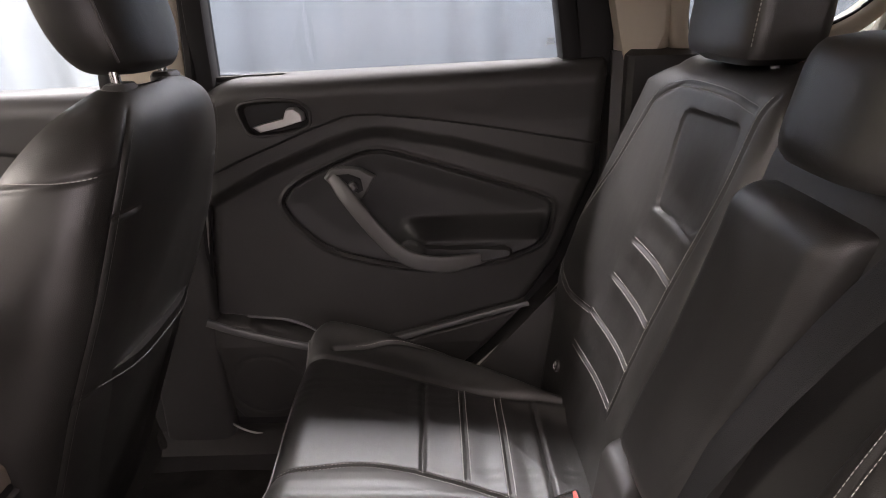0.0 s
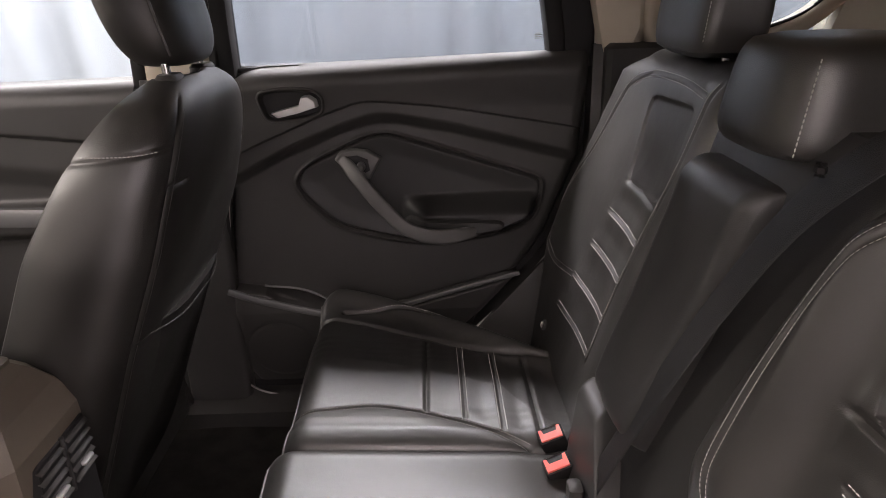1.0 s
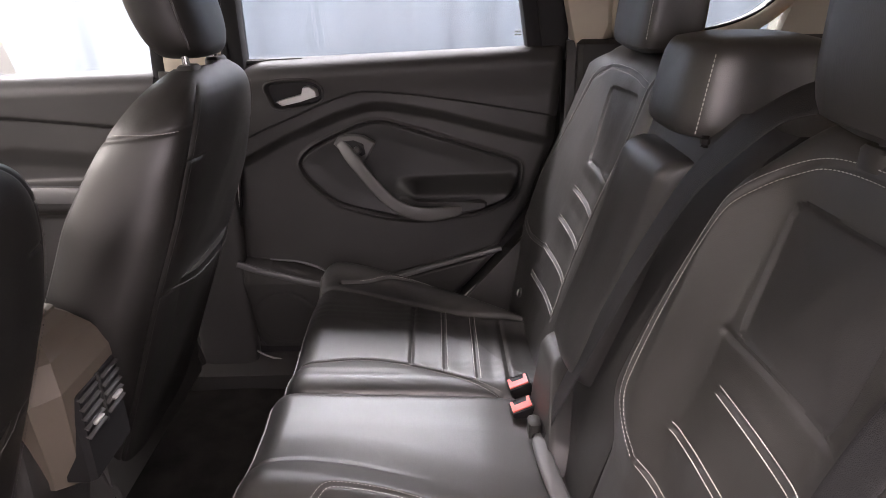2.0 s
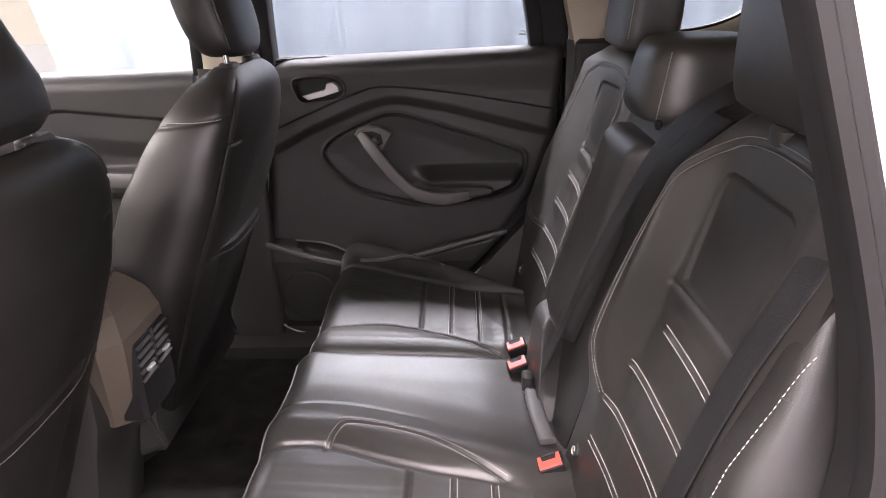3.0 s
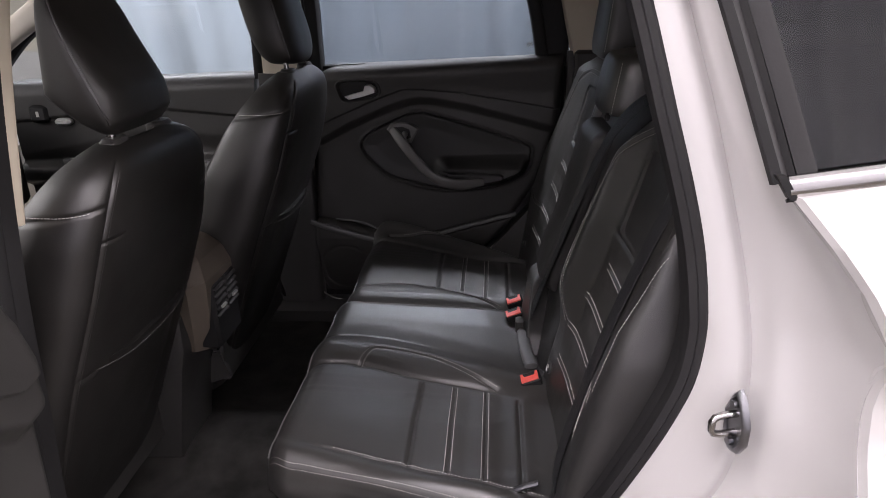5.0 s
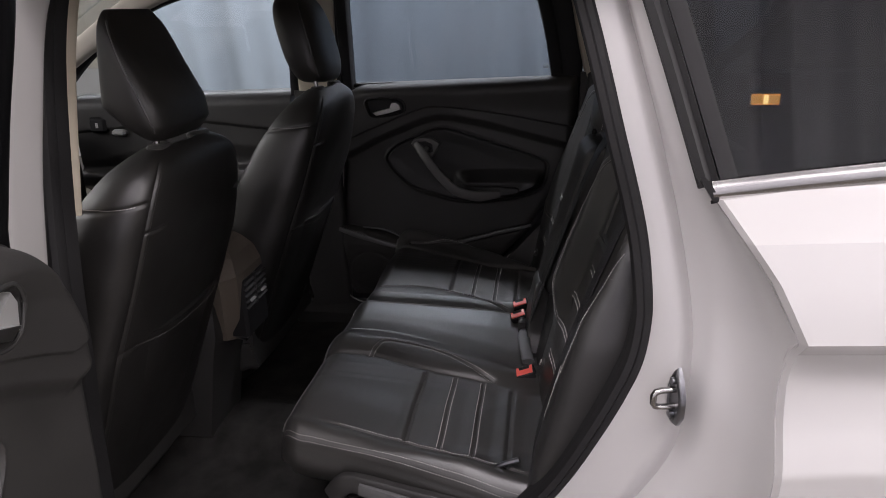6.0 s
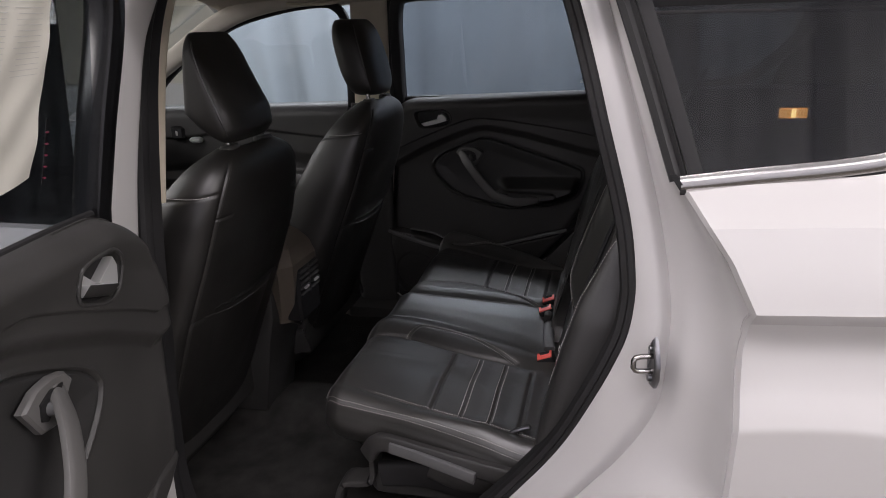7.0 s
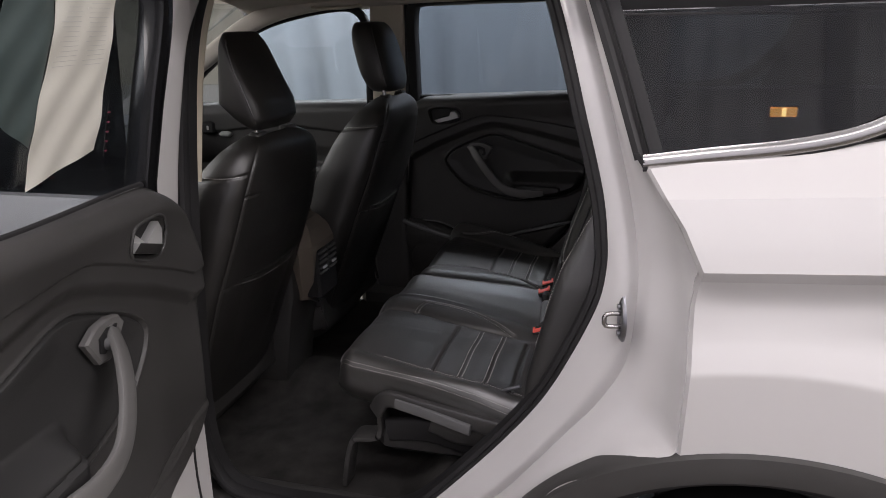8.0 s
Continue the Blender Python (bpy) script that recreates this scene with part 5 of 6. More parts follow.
obj("power_socket", v, f, PLASTIC_S, con, "round power socket with cap")
v, f = block(-0.372, -0.362, 0.622, 0.638, 0.722, 0.734, 0.002)
obj("socket_tab", v, f, SILVER, con)
v, f = block(-0.88, -0.47, 0.545, 0.715, 1.0, 1.05, 0.02)
obj("armrest_lid", v, f, LEATHER, con)

con.location = (-0.072, -0.01, -0.020)

# ---- car shell ----
car = thing("car_body", "white pearl car body with black trim, its rear door open", "car")

# left door opening: seal line, groove and shut edge, from the roof down to the sill
SEAL = [(0.328, 1.66), (0.347, 1.62), (0.369, 1.568), (0.398, 1.474), (0.424, 1.378), (0.449, 1.289), (0.465, 1.22), (0.474, 1.147), (0.4745, 1.114), (0.469, 1.07), (0.457, 1.03), (0.424, 0.95), (0.370, 0.84), (0.295, 0.735), (0.210, 0.635), (0.122, 0.540), (0.060, 0.495), (-0.02, 0.470), (-0.12, 0.463), (-0.30, 0.463)]


def front_seal_y(z):
    return np.interp(z, (0.9, 1.05, 1.15, 1.25, 1.35, 1.45, 1.66), (-0.05, -0.042, -0.02, 0.008, 0.03, 0.045, 0.085))


def seal_y(z, x=0.5):
    """Depth of the seal: the rear run of the opening lies further out than the front one."""
    k = min(1.0, max(0.0, (x + 0.1) / 0.3))
    rear = np.interp(z, (0.80, 0.92, 1.05, 1.15, 1.25, 1.35, 1.45, 1.66), (-0.05, -0.060, -0.063, -0.055, -0.040, -0.026, -0.006, 0.035))
    return float(k * rear + (1 - k) * front_seal_y(z))


GROOVE = [(0.378, 1.66), (0.396, 1.62), (0.414, 1.565), (0.444, 1.468), (0.474, 1.37), (0.510, 1.235), (0.530, 1.12), (0.530, 1.04), (0.518, 0.936), (0.470, 0.845), (0.419, 0.779), (0.350, 0.69), (0.285, 0.611), (0.21, 0.545), (0.10, 0.490), (-0.08, 0.460), (-0.30, 0.456)]
SHUT = [(0.402, -0.008, 1.66), (0.418, -0.018, 1.62), (0.440, -0.032, 1.562), (0.478, -0.058, 1.453), (0.522, -0.086, 1.325), (0.592, -0.160, 1.222), (0.624, -0.184, 1.155), (0.618, -0.180, 1.086), (0.619, -0.186, 0.99), (0.616, -0.196, 0.90), (0.613, -0.198, 0.835), (0.590, -0.198, 0.822), (0.546, -0.198, 0.803), (0.490, -0.198, 0.773), (0.432, -0.198, 0.740), (0.392, -0.198, 0.703), (0.32, -0.196, 0.60), (0.24, -0.19, 0.47), (-0.05, -0.175, 0.41), (-0.30, -0.175, 0.41)]


AC, AZ = 0.785, 0.36
ARCH_OUT, ARCH_IN = (0.548, 0.494), (0.480, 0.441)


def quarter_y(x, z):
    prof_z = (0.4, 0.70, 0.86, 0.994, 1.000, 1.02, 1.045, 1.065, 1.09, 1.115, 1.135, 1.1545, 1.1565, 1.20, 1.262, 1.264, 1.31, 1.34, 1.42)
    prof_y = (-0.192, -0.197, -0.199, -0.1985, -0.1975, -0.1895, -0.1785, -0.1715, -0.1665, -0.167, -0.174, -0.1915, -0.193, -0.182, -0.158, -0.157, -0.110, -0.083, -0.06)
    zc = z - 0.055 * (x - 0.63)
    # towards the wheel the section turns with the arch
    zr = AZ + 0.643 * np.hypot((x - AC) / 0.70, (z - AZ) / 0.643)
    k = step(1.10 - zc, 0.0, 0.07)
    y = np.interp(zc + (zr - zc) * k, prof_z, prof_y)
    return y + 0.03 * np.clip(x - 0.9, 0, 1) ** 2


def jamb():
    n = 90
    A = spline([(x, seal_y(z, x) - 0.005, z) for x, z in SEAL], n)
    G = spline([(x, min(-0.030 + 0.5 * (front_seal_y(z) + 0.05), front_seal_y(z) - 0.05, seal_y(z, x) - 0.010), z) for x, z in GROOVE], n)
    S = spline(SHUT, n)
    for p in S:
        if p[0] > 0.6 and 0.84 < p[2] < 1.24:
            p[1] = float(quarter_y(p[0], p[2])) + 0.007
    rows_t, rows_b = [], []
    m = 28
    for i in range(n):
        row = []
        for q in np.linspace(0, 1, m + 1):
            if q < 0.5:
                k = q / 0.5
                p = A[i] + (G[i] - A[i]) * k
                p = p + np.array((0, -0.006 * math.sin(math.pi * k), 0))
            else:
                k = (q - 0.5) / 0.5
                p = G[i] + (S[i] - G[i]) * k
                wide = np.linalg.norm(S[i] - G[i])
                p = p + np.array((0.20 * wide * math.sin(math.pi * k) * 0.6, 0.10 * wide * math.sin(math.pi * k), 0))
            p = p + np.array((0.35, 0.9, 0)) * 0.017 * math.exp(-((q - 0.5) / 0.055) ** 2)
            row.append(p)
        rows_t += row
        rows_b += [p + np.array((0.02, 0.02, 0)) for p in row]
    return slab(rows_t, rows_b, n - 1, m)


obj("door_jamb", *jamb(), PAINT, car, "white painted door jamb")

# rear quarter skin
def arch_z(x, ab, k=1.0):
    q = 1 - ((x - AC) / ab[0]) ** 2
    return AZ + k * ab[1] * math.sqrt(max(0.0, q))


def quarter():
    nx, x1 = 130, 1.55
    lo_rows, up_rows = list(np.linspace(0, 1, 30)), list(np.linspace(0, 1, 12)[1:])
    mid_rows = [1.06, 1.075, 1.09, 1.10, 1.115, 1.125, 1.135, 1.145, 1.1543, 1.1569, 1.17, 1.185, 1.20, 1.22, 1.24, 1.2618, 1.2642]
    hi_rows = list(np.linspace(0, 1, 14)[1:])
    top, bot = [], []
    for i in range(nx + 1):
        q = i / nx
        xa = 0.62 + (x1 - 0.62) * q
        tilt = 0.055 * (xa - 0.63)
        xb = 0.53 + (x1 - 0.53) * q
        belt = 1.302 + 0.131 * max(0.0, xb - 0.54) + 0.15 * max(0, xb - 0.85) ** 1.5
        low = max(0.40, arch_z(xa, ARCH_OUT)) - 0.006
        zf = max(low + 0.02, AZ + 0.643 * math.sqrt(max(0.0, 1 - ((xa - AC) / 0.70) ** 2)))
        edge = [zf - 0.010, zf - 0.007, zf - 0.004, zf - 0.001, zf + 0.002, zf + 0.006]
        zs = [low + (zf - 0.014 - low) * k for k in lo_rows] + edge + [zf + 0.006 + (1.05 + tilt - zf - 0.006) * k for k in up_rows] + [z + tilt for z in mid_rows] + [1.2642 + tilt + (belt - 1.2642 - tilt) * k for k in hi_rows]
        for z in zs:
            shut_x = np.interp(z, (0.83, 1.0, 1.09, 1.157, 1.222, 1.315, 1.34), (0.614, 0.619, 0.618, 0.624, 0.592, 0.526, 0.515))
            x = shut_x + (x1 - shut_x) * q
            y = float(quarter_y(x, z)) + (0.010 * max(0.0, 1 - (x - shut_x) / 0.008) ** 2)
            top.append((x, y, z))
            bot.append((x, y + 0.02, z))
    return slab(top, bot, nx, len(zs) - 1)


obj("quarter_panel", *quarter(), PAINT, car, "white pearl rear quarter panel with a sharp crease", smooth=22)
# wheel arch cladding
secs = []
for a in np.linspace(math.radians(-8), math.radians(188), 90):
    c, s_ = math.cos(a), math.sin(a)
    o = (AC + ARCH_OUT[0] * c, AZ + ARCH_OUT[1] * s_)
    i_ = (AC + ARCH_IN[0] * c, AZ + ARCH_IN[1] * s_)
    at = lambda k: (o[0] + (i_[0] - o[0]) * k, o[1] + (i_[1] - o[1]) * k)
    yb = -0.200 + 0.006 * float(step(-c, 0.25, 0.6))
    secs.append([(at(k)[0], yb + d, at(k)[1]) for k, d in ((-0.02, 0.02), (0.0, -0.004), (0.05, -0.010), (0.55, -0.014), (0.92, -0.012), (1.0, -0.004), (1.03, 0.09), (0.0, 0.05))])
v, f = loft(secs)
obj("arch_cladding", v, f, PLASTIC, car, "black plastic wheel arch cladding")
v, f = loft([[(AC + 0.47 * math.cos(a), y, AZ + 0.432 * math.sin(a)) for a in np.linspace(-0.2, math.pi + 0.2, 40)] + [(AC + 0.45 * math.cos(a), y, AZ + 0.412 * math.sin(a)) for a in np.linspace(math.pi + 0.2, -0.2, 40)] for y in (-0.17, 0.03)])
obj("wheel_well", v, f, RUBBER, car)

wheel = obj("wheel", *loft([[(AC + r * math.cos(a), y, AZ + r * math.sin(a)) for a in np.linspace(0, 2 * math.pi, 49)[:-1]] for r, y in ((0.22, -0.18), (0.27, -0.195), (0.302, -0.17), (0.318, -0.14), (0.318, -0.04), (0.30, 0.0), (0.22, 0.0))]), RUBBER, car, "black road tyre")
v, f = loft([[(AC + r * math.cos(a), y, AZ + r * math.sin(a)) for a in np.linspace(0, 2 * math.pi, 49)[:-1]] for r, y in ((0.215, -0.175), (0.20, -0.15), (0.08, -0.13), (0.05, -0.16))])
obj("rim", v, f, SILVER, wheel)

# striker
m = Matrix.Translation((0.517, -0.109, 1.033)) @ Vector((-1.0, -0.24, 0)).to_track_quat("Z", "Y").to_matrix().to_4x4()
plate = ((0.0, 0.043), (0.012, 0.031), (0.023, 0.006), (0.022, -0.020), (0.010, -0.039), (-0.004, -0.043), (-0.018, -0.022), (-0.020, 0.008), (-0.010, 0.032))
st = obj("striker_plate", *moved(loft([[(a * q, b * q, h) for a, b in plate] for q, h in ((1, 0.0), (1, 0.004), (0.88, 0.008), (0.80, 0.0085), (0.74, 0.0055))]), m), STEEL, car, "zinc striker plate")
v, f = tube([m @ Vector(p) for p in ((0.002, 0.012, 0.0), (0.002, 0.012, 0.024), (0.002, 0.010, 0.032), (0.002, 0.005, 0.035), (0.002, -0.006, 0.035), (0.002, -0.011, 0.032), (0.002, -0.013, 0.024), (0.002, -0.013, 0.0))], 0.0044, 12, m.to_3x3() @ Vector((1, 0, 0)))
obj("striker_loop", v, f, CHROME, st, "bright striker loop")
for zz in (0.024, -0.026):
    v, f = moved(loft([[(0.005 * math.cos(a), zz + 0.005 * math.sin(a), h) for a in np.linspace(0, 2 * math.pi, 13)[:-1]] for h in (0.006, 0.012)]), m)
    obj("bolt", v, f, STEEL, st)

# door seal round the opening
loop = [(x, seal_y(z, x), z) for x, z in SEAL + [(-0.39, 0.49), (-0.432, 0.60), (-0.429, 0.80), (-0.418, 0.95), (-0.420, 1.109), (-0.431, 1.251), (-0.427, 1.428), (-0.415, 1.531), (-0.393, 1.61), (-0.360, 1.665), (-0.26, 1.70), (0.21, 1.71), (0.30, 1.695), (0.328, 1.66)]]
P = spline(loop, 200)
v, f = sweep(P, [(-0.015, -0.012), (-0.013, 0.006), (-0.005, 0.012), (0.002, 0.010), (0.005, 0.014), (0.013, 0.010), (0.016, -0.004), (0.010, -0.016)], (0, -1, 0))
obj("door_seal", v, f, RUBBER, car, "black rubber door seal")
P2 = P.copy()
P2[:, 1] += 0.028
v, f = sweep(P2, ring(0.012, 0.020, 10, 4), (0, -1, 0))
obj("seal_lip", v, f, RUBBER, car)

# rubber strip, applique, glass and chrome of the quarter window
P = spline([(0.426, -0.022, 1.62), (0.448, -0.036, 1.562), (0.487, -0.062, 1.453), (0.533, -0.095, 1.316)], 20)
v, f = sweep(P, [(-0.010, -0.006), (-0.007, 0.006), (-0.001, 0.002), (0.006, 0.007), (0.015, 0.004), (0.016, -0.006)], (0, -1, 0))
obj("pillar_rubber", v, f, RUBBER, car, "worn black pillar rubber")
P = spline([(0.445, -0.017, 1.62), (0.467, -0.033, 1.562), (0.506, -0.059, 1.453), (0.551, -0.092, 1.321)], 20)
v, f = sweep(P, [(-0.012, -0.004), (-0.012, 0.001), (-0.007, 0.002), (0.008, 0.002), (0.008, -0.003)], (0, -1, 0))
obj("pillar_applique", v, f, RUBBER, car, "dark grey pillar applique")


def qglass(x, z, o=0.0):
    return (x, -0.083 + 0.245 * (z - 1.33) + 0.03 * max(0, x - 0.9) ** 2 + o, z)


top, bot = [], []
for i in range(41):
    q = i / 40
    for j in range(13):
        k = j / 12
        lowz = 1.315 + 0.070 * q + 0.16 * max(0, q - 0.62) ** 1.6
        z = lowz + (1.548 - lowz) * k
        x = np.interp(z, (1.315, 1.453, 1.562), (0.546, 0.500, 0.462)) + 0.56 * q
        top.append(qglass(x, z))
        bot.append(qglass(x, z, 0.004))
v, f = slab(top, bot, 40, 12)
obj("quarter_glass", v, f, QUARTER_GLASS, car, "dark tinted rear quarter glass")
P = spline([(0.532, -0.101, 1.310), (0.63, -0.101, 1.3235), (0.75, -0.099, 1.339), (0.84, -0.093, 1.359), (0.90, -0.086, 1.388), (0.97, -0.072, 1.44), (1.03, -0.055, 1.51)], 50)
v, f = sweep(P, [(-0.0125, -0.004), (-0.0115, 0.004), (-0.003, 0.0075), (0.006, 0.0072), (0.0115, 0.003), (0.0125, -0.004)], (0, -1, 0.2))
obj("chrome_strip", v, f, CHROME, car, "bright chrome window strip")
P[:, 2] -= 0.0135
P[:, 1] -= 0.001
v, f = tube(P, 0.0022, 8)
obj("strip_gasket", v, f, RUBBER, car, "thin black gasket under the strip")
v, f = loft([[(a, y, z) for a, z in ((0.517, 1.324), (0.526, 1.3245), (0.542, 1.299), (0.534, 1.298))] for y in (-0.094, -0.1085)])
obj("strip_end_cap", v, f, RUBBER, car)
P = spline([(0.47, -0.030, 1.540), (0.65, -0.030, 1.538), (1.12, -0.026, 1.526)], 20)
v, f = sweep(P, ring(0.0022, 0.0028, 10), (0, 0, 1))
obj("upper_chrome_strip", v, f, RUBBER, car, "thin grey upper strip")
P = spline([(0.45, -0.015, 1.578), (0.75, -0.012, 1.575), (1.25, -0.0, 1.563)], 20)
v, f = sweep(P, ring(0.014, 0.034, 12, 4), (0, 0, 1))
obj("roof_rail", v, f, RUBBER, car, "dark gloss roof rail")

# left centre pillar
B_PATH = [(-0.462, -0.105, 0.42), (-0.457, -0.105, 0.85), (-0.430, -0.068, 1.24), (-0.414, -0.030, 1.432), (-0.399, -0.010, 1.531), (-0.374, 0.006, 1.60), (-0.348, 0.03, 1.68)]
v, f = sweep(spline(B_PATH, 40), ring(0.022, 0.042, 20, 4), (0, -1, 0))
pillar = obj("centre_pillar", v, f, PAINT, car, "white painted centre pillar")
v, f = tube(spline([(x + o, y - 0.0425, z) for (x, y, z), o in zip(B_PATH[2:], (-0.014, -0.007, -0.001, 0.002, 0.003))], 24), 0.0022, 8)
obj("panel_gap", v, f, RUBBER, pillar, "dark gap beside the pillar")
v, f = sweep(spline([(-0.439, 0.045, 1.215), (-0.430, 0.085, 1.425), (-0.417, 0.105, 1.53), (-0.398, 0.118, 1.60), (-0.372, 0.13, 1.67)], 20), ring(0.010, 0.034, 16, 4), (0, -1, 0))
obj("pillar_trim_upper", v, f, BEIGE, car, "beige upper pillar trim")
v, f = sweep(spline([(-0.463, -0.02, 0.46), (-0.464, -0.02, 0.85), (-0.450, 0.03, 1.215)], 20), ring(0.018, 0.035, 16, 4), (0, -1, 0))
obj("pillar_trim_lower", v, f, PLASTIC, car, "black lower pillar trim")

# front left door: closed, white with dark glass
v, f = loft([[(-1.30, y, z), (-0.455, y, z)] + [(-0.455, y + 0.06, z), (-1.30, y + 0.06, z)] for y, z in ((-0.20, 0.45), (-0.225, 0.8), (-0.20, 1.05), (-0.215, 1.12), (-0.165, 1.222))])
obj("front_door_left", v, f, PAINT, car, "white front door")
v, f = slab([(-1.05 + 0.6 * i / 10 + 0.0, -0.14 + 0.045 * j / 4, 1.215 + 0.40 * j / 4) for i in range(11) for j in range(5)], [(-1.05 + 0.6 * i / 10, -0.136 + 0.045 * j / 4, 1.215 + 0.40 * j / 4) for i in range(11) for j in range(5)], 10, 4)
obj("front_glass_left", v, f, QUARTER_GLASS, car, "dark front side glass").visible_shadow = False
v, f = block(-1.30, -0.46, -0.10, -0.02, 0.5, 1.205, 0.02)
obj("front_door_trim_left", v, f, PLASTIC, car)

# right side: pillars and trims
v, f = sweep(spline([(-0.432, 1.372, 1.262), (-0.428, 1.366, 1.40), (-0.42, 1.352, 1.55), (-0.412, 1.335, 1.66)], 20), ring(0.070, 0.018, 20, 5), (0, -1, 0))
obj("pillar_trim_upper", v, f, BEIGE, car, "beige upper pillar trim")
v, f = sweep(spline([(-0.450, 1.375, 0.46), (-0.448, 1.372, 0.85), (-0.438, 1.372, 1.265)], 20), ring(0.078, 0.03, 20, 5), (0, -1, 0))
obj("pillar_trim_lower", v, f, PLASTIC, car, "black lower pillar trim")
v, f = sweep(spline([(-0.402, 1.365, 0.52), (-0.385, 1.365, 0.80), (-0.369, 1.366, 1.08), (-0.351, 1.366, 1.30), (-0.340, 1.352, 1.50), (-0.333, 1.336, 1.64)], 30), ring(0.011, 0.016, 10, 3), (0, -1, 0))
obj("door_seal", v, f, RUBBER, car, "black rubber door seal")
P = spline([(0.462, 1.360, 1.30), (0.462, 1.352, 1.22), (0.456, 1.345, 1.07), (0.40, 1.342, 0.90), (0.33, 1.342, 0.80), (0.24, 1.342, 0.70), (0.13, 1.342, 0.60), (0.03, 1.345, 0.53)], 50)
v, f = tube(P, 0.0035, 8)
obj("door_seal", v, f, LIGHT_TRIM, car, "thin pale door edge")
v, f = sweep(spline([(0.418, 1.375, 1.27), (0.406, 1.366, 1.42), (0.375, 1.35, 1.58), (0.35, 1.338, 1.64)], 16), ring(0.042, 0.015, 14, 5), (0, -1, 0))
obj("pillar_filler", v, f, RUBBER, car)
# rear pillar, beige
secs = []
for z in np.linspace(1.296, 1.66, 14):
    a = np.interp(z, (1.296, 1.40, 1.66), (0.466, 0.440, 0.385))
    b = np.interp(z, (1.296, 1.315, 1.345, 1.45, 1.66), (0.520, 0.550, 0.566, 0.558, 0.52))
    yy = 1.335 - 0.11 * max(0, z - 1.35)
    secs.append([(a, yy + 0.02, z), (a + 0.006, yy, z), (a + 0.03, yy - 0.012, z), (b - 0.03, yy - 0.02, z), (b - 0.008, yy - 0.006, z), (b, yy + 0.012, z), (b, yy + 0.05, z), (a, yy + 0.05, z)])
v, f = loft(secs)
obj("rear_pillar_trim", v, f, BEIGE, car, "beige rear pillar trim")
# quarter window surround on the right
P = spline([(0.560, 1.335, 1.50), (0.562, 1.34, 1.36), (0.580, 1.34, 1.325), (0.63, 1.34, 1.314), (0.76, 1.34, 1.318), (0.86, 1.34, 1.345), (0.93, 1.335, 1.395), (1.02, 1.32, 1.50), (1.05, 1.31, 1.60)], 60)
v, f = sweep(P, ring(0.020, 0.030, 14, 3), (0, -1, 0))
obj("quarter_surround", v, f, BEIGE, car, "pale beige quarter window surround")
v, f = tube(P + np.array((0, -0.018, 0)) + np.array([(0.0, 0, 0.020) if 0.6 < p[0] < 0.9 else (0.014, 0, 0.008) if p[0] <= 0.6 else (-0.014, 0, 0.012) for p in P]), 0.004, 8)
obj("quarter_seal", v, f, RUBBER, car)
v, f = slab([(0.56 + 0.5 * i / 10, 1.355 - 0.02 * j / 4, 1.31 + 0.33 * j / 4) for i in range(11) for j in range(5)], [(0.56 + 0.5 * i / 10, 1.359 - 0.02 * j / 4, 1.31 + 0.33 * j / 4) for i in range(11) for j in range(5)], 10, 4)
obj("quarter_glass", v, f, PRIVACY, car, "tinted right quarter glass")
v, f = loft([[(0.92 + 0.12 * k + o, 1.33 - 0.03 * k, 1.28 + 0.38 * k) for o in (0,)] + [(1.60, 1.33 - 0.03 * k, 1.28 + 0.38 * k), (1.60, 1.40 - 0.03 * k, 1.28 + 0.38 * k), (0.92 + 0.12 * k, 1.40 - 0.03 * k, 1.28 + 0.38 * k)] for k in np.linspace(0, 1, 6)])
obj("tail_pillar_trim", v, f, BEIGE, car, "beige tail pillar trim")
v, f = block(0.47, 1.58, 1.30, 1.40, 0.5, 1.322, 0.01)
obj("cargo_side_trim", v, f, PLASTIC, car, "black cargo side trim")
v, f = loft([[(0.10, 1.30, 0.45), (0.50, 1.26, 0.45), (0.50, 1.40, 0.45), (0.10, 1.40, 0.45)], [(0.20, 1.325, 0.66), (0.50, 1.27, 0.66), (0.50, 1.40, 0.66), (0.20, 1.40, 0.66)], [(0.36, 1.33, 0.84), (0.52, 1.28, 0.84), (0.52, 1.40, 0.84), (0.36, 1.40, 0.84)], [(0.45, 1.335, 1.0), (0.54, 1.29, 1.0), (0.54, 1.40, 1.0), (0.45, 1.40, 1.0)], [(0.450, 1.345, 1.318), (0.56, 1.305, 1.318), (0.56, 1.40, 1.318), (0.450, 1.40, 1.318)]])
obj("wheel_house_trim", v, f, PLASTIC, car, "black wheel house trim")
v, f = block(-0.60, 0.40, 1.32, 1.46, 0.36, 0.478, 0.03)
obj("sill_trim", v, f, PLASTIC, car, "black sill trim")
v, f = block(-0.55, 0.06, -0.06, 0.03, 0.36, 0.470, 0.015)
obj("sill_trim", v, f, PLASTIC, car, "black sill trim")
v, f = block(0.60, 1.58, -0.01, 0.02, 0.5, 1.30, 0.008)
obj("cargo_side_trim", v, f, PLASTIC, car, "black cargo side trim")
v, f = block(1.56, 1.64, -0.02, 1.40, 0.45, 1.32, 0.02)
obj("tailgate_trim", v, f, PLASTIC, car, "black tailgate trim")
v, f = block(0.44, 1.56, 0.0, 1.30, 0.60, 0.62, 0.004)
obj("cargo_floor", v, f, CARPET, car, "dark cargo carpet")
v, f = slab([(1.60 - 0.25 * j / 4, 0.05 + 1.2 * i / 8, 1.32 + 0.32 * j / 4) for i in range(9) for j in range(5)], [(1.604 - 0.25 * j / 4, 0.05 + 1.2 * i / 8, 1.32 + 0.32 * j / 4) for i in range(9) for j in range(5)], 8, 4)
obj("rear_glass", v, f, QUARTER_GLASS, car, "tinted tailgate glass")

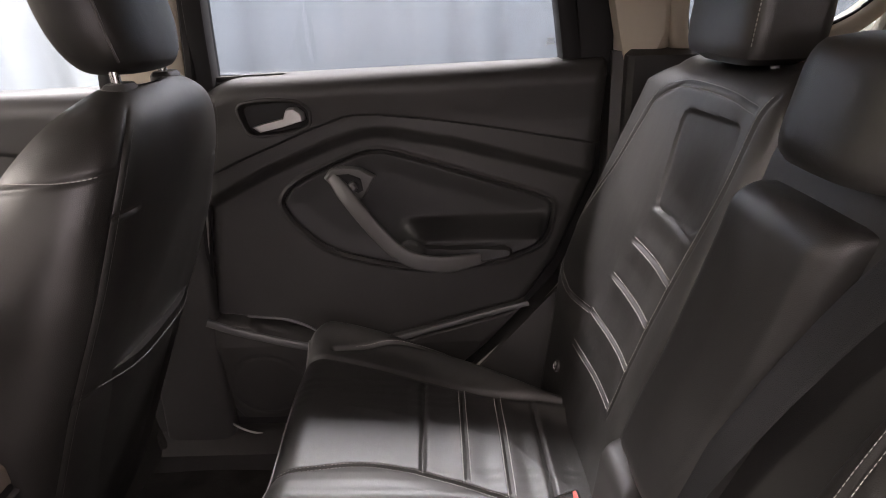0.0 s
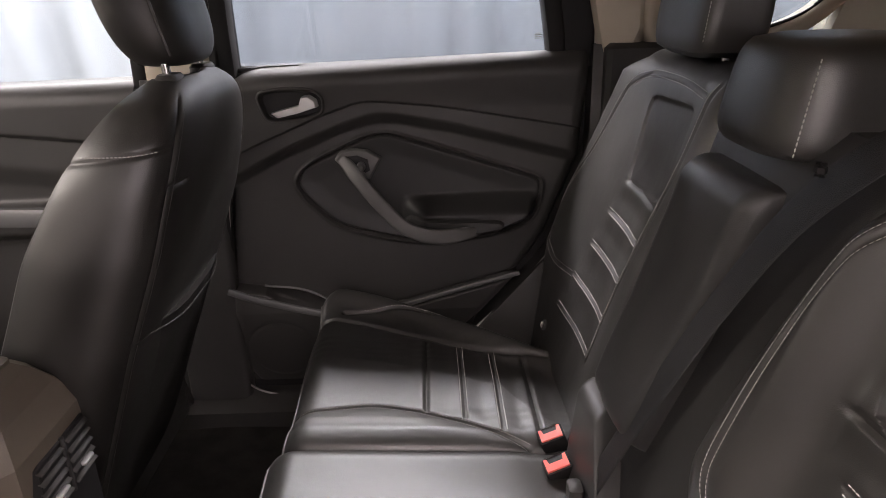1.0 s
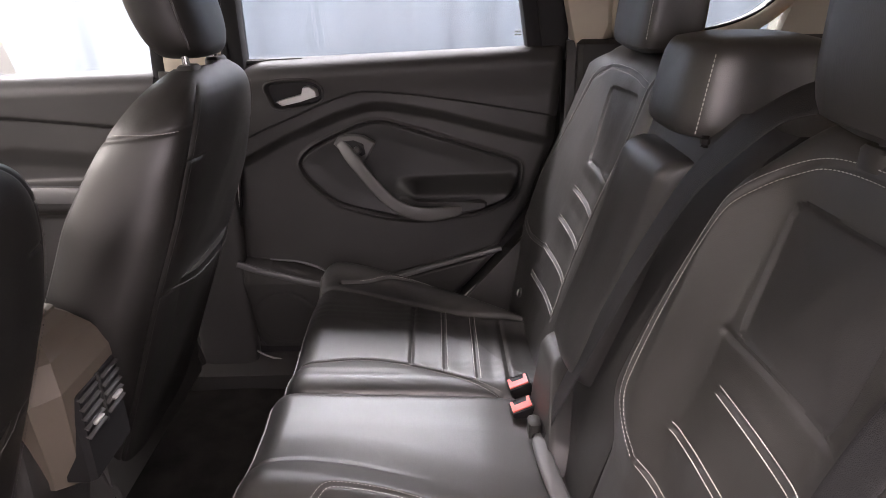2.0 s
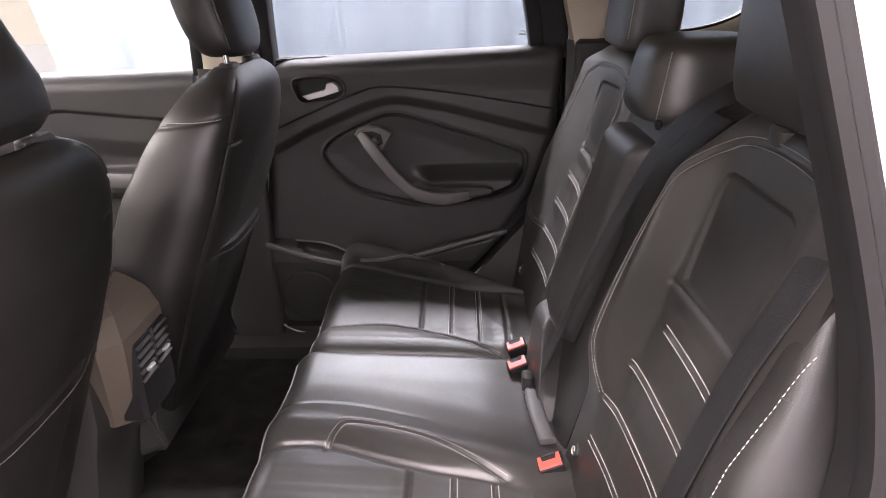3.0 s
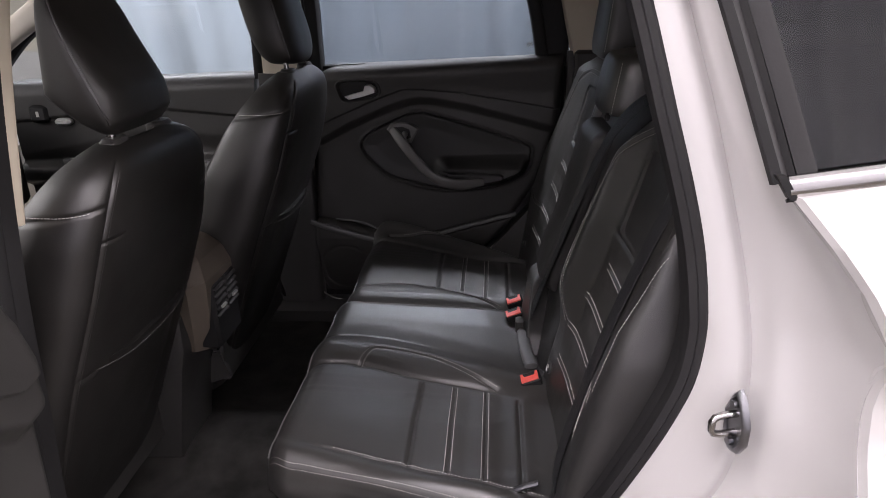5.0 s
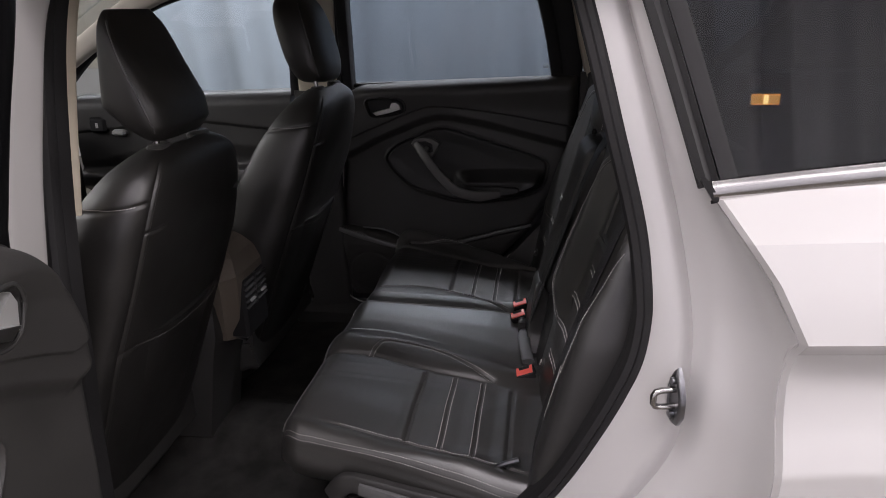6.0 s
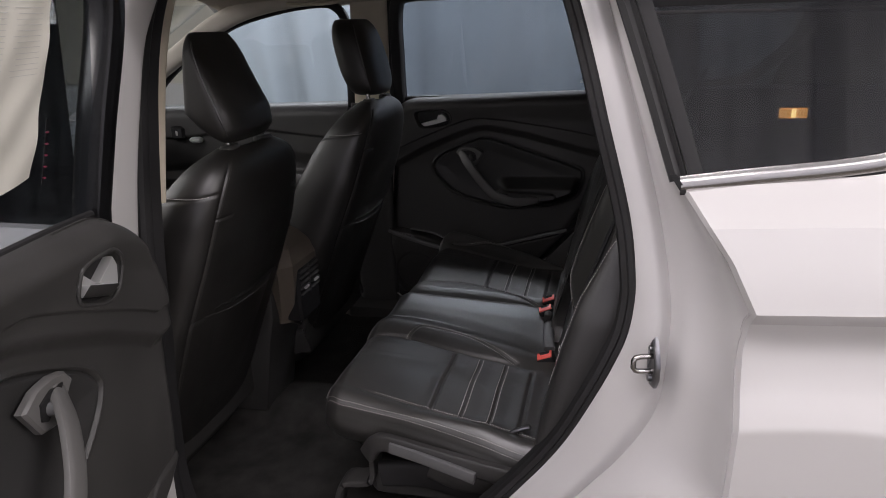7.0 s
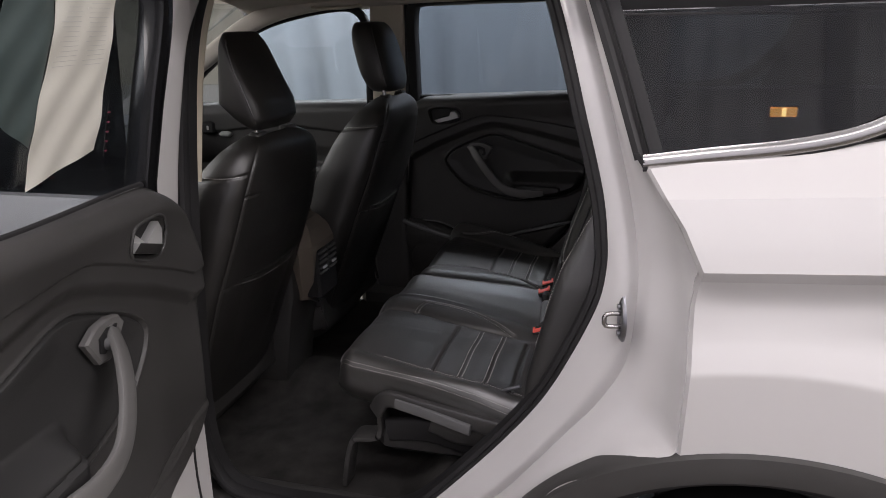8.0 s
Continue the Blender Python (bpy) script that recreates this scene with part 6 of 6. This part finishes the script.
# front right door
nu, nz = 120, 220
xs, zs = np.linspace(-1.37, -0.53, nu + 1), np.linspace(0.455, 1.258, nz + 1)
X, Z = np.meshgrid(xs, zs, indexing="ij")
c1 = np.interp(X, (-1.4, -0.9, -0.5), (1.13, 1.165, 1.115))
c2 = np.interp(X, (-1.4, -0.9, -0.5), (0.99, 1.07, 1.02))
D = 0.010 + 0.012 * step(Z - c1, -0.006, 0.004) + 0.018 * step(Z - c2, -0.03, 0.03) + 0.05 * np.exp(-((Z - 0.955) / 0.035) ** 4) * step(-X, 0.55, 0.75) - round_edge(1.262 - Z, 0.05)
D = D - groove(np.abs(Z - c1), 0.004, 0.004)
v, f = slab(np.stack([X, 1.385 - D, Z + 0.02 * (X + 0.9)], -1), np.stack([X, 1.46 + 0 * D, Z + 0.02 * (X + 0.9)], -1), nu, nz)
fd = obj("front_door_trim", v, f, PLASTIC, car, "black front door panel")
v, f = sweep(spline([(-1.2, 1.325, 0.985), (-0.95, 1.318, 0.985), (-0.75, 1.322, 0.978), (-0.62, 1.345, 0.965)], 20), ring(0.012, 0.022, 12, 4), (0, 0, 1))
obj("armrest_pad", v, f, GREY_PLASTIC, fd, "grey armrest pad")
v, f = block(-1.30, -1.235, 1.335, 1.362, 1.122, 1.180, 0.010)
obj("lock_switch", v, f, RUBBER, fd, "black lock switch plate")
v, f = block(-1.272, -1.262, 1.3335, 1.336, 1.142, 1.160, 0.001)
obj("switch_mark", v, f, THREAD, fd, "pale switch mark")
v, f = block(-1.215, -1.160, 1.33, 1.362, 1.112, 1.136, 0.008)
obj("handle_bezel", v, f, SILVER, fd, "silver release handle")
P = spline([(-0.518, 1.376, 1.25), (-0.511, 1.368, 1.40), (-0.513, 1.352, 1.56), (-0.55, 1.342, 1.612), (-0.62, 1.342, 1.622), (-0.80, 1.345, 1.60), (-1.0, 1.352, 1.545), (-1.25, 1.365, 1.40), (-1.42, 1.375, 1.25)], 60)
v, f = sweep(P, ring(0.015, 0.014, 12, 5), (0, -1, 0))
obj("window_frame", v, f, RUBBER, fd, "matt black window surround")
v, f = slab([(-1.45 + 0.96 * i / 10, 1.39 - 0.04 * j / 4, 1.235 + 0.40 * j / 4) for i in range(11) for j in range(5)], [(-1.45 + 0.96 * i / 10, 1.394 - 0.04 * j / 4, 1.235 + 0.40 * j / 4) for i in range(11) for j in range(5)], 10, 4)
obj("front_glass", v, f, CLEAR, fd, "clear front window").visible_shadow = False

# headliner, roof and windscreen end
top, bot = [], []
for i in range(25):
    x = -1.0 + 2.6 * i / 24
    for j in range(31):
        y = -0.06 + 1.43 * j / 30
        e = abs((y - C + 0.02) / 0.715)
        z = 1.70 - 0.065 * e ** 4 - 0.05 * max(0, -x - 0.45) - 0.06 * max(0, x - 0.9) ** 2
        bot.append((x, y, z))
        top.append((x, y, z + 0.05))
v, f = slab(top, bot, 24, 30)
obj("headliner", v, f, HEADLINER, car, "pale beige headliner cloth")
P = spline([(-1.50, 1.335, 1.27), (-1.22, 1.318, 1.44), (-0.98, 1.305, 1.575), (-0.75, 1.300, 1.635), (-0.45, 1.300, 1.655), (0.4, 1.295, 1.66), (1.0, 1.29, 1.64)], 40)
v, f = sweep(P, ring(0.034, 0.028, 14, 3), (0, -1, 0))
obj("roof_side_trim", v, f, HEADLINER, car, "beige roof edge trim")
v, f = sweep(spline([(-0.70, 1.288, 1.628), (-0.68, 1.262, 1.620), (-0.60, 1.252, 1.618), (-0.52, 1.262, 1.622), (-0.50, 1.288, 1.630)], 20), ring(0.010, 0.007, 10), (0, 0, 1))
obj("grab_handle", v, f, BEIGE, car, "beige grab handle")
top, bot = [], []
for i in range(21):
    x = -1.05 + 2.75 * i / 20
    for j in range(21):
        y = -0.10 + 1.48 * j / 20
        e = abs((y - C) / 0.74)
        z = 1.775 - 0.13 * e ** 3.5 - 0.05 * max(0, -x - 0.3)
        top.append((x, y, z + 0.012))
        bot.append((x, y, z))
v, f = slab(top, bot, 20, 20)
obj("roof_skin", v, f, PAINT, car, "white roof")
v, f = sweep([(-1.45, 0.63, 0.9), (-1.45, 0.631, 1.17)], ring(0.66, 0.22, 24, 4), (1, 0, 0))
obj("dashboard", v, f, PLASTIC, car, "black dashboard")
v, f = block(-1.80, -1.62, -0.1, 1.40, 0.40, 1.20, 0.03)
obj("bulkhead", v, f, PLASTIC, car)
v, f = slab([(-1.75 + 0.75 * j / 6, 0.0 + 1.27 * i / 8, 1.20 + 0.44 * j / 6) for i in range(9) for j in range(7)], [(-1.755 + 0.75 * j / 6, 0.0 + 1.27 * i / 8, 1.204 + 0.44 * j / 6) for i in range(9) for j in range(7)], 8, 6)
obj("windscreen", v, f, CLEAR, car, "clear windscreen")

# cabin floor
top, bot = [], []
for i in range(61):
    x = -1.70 + 2.2 * i / 60
    for j in range(61):
        y = -0.02 + 1.36 * j / 60
        z = 0.405 + 0.05 * math.exp(-((y - C) / 0.12) ** 4) + 0.13 * float(step(x, -0.02, 0.16)) + 0.003 * math.sin(17 * x + 9 * y) * math.sin(13 * y)
        top.append((x, y, z))
        bot.append((x, y, 0.36))
v, f = slab(top, bot, 60, 60)
obj("floor_carpet", v, f, CARPET, car, "dark fitted floor carpet")
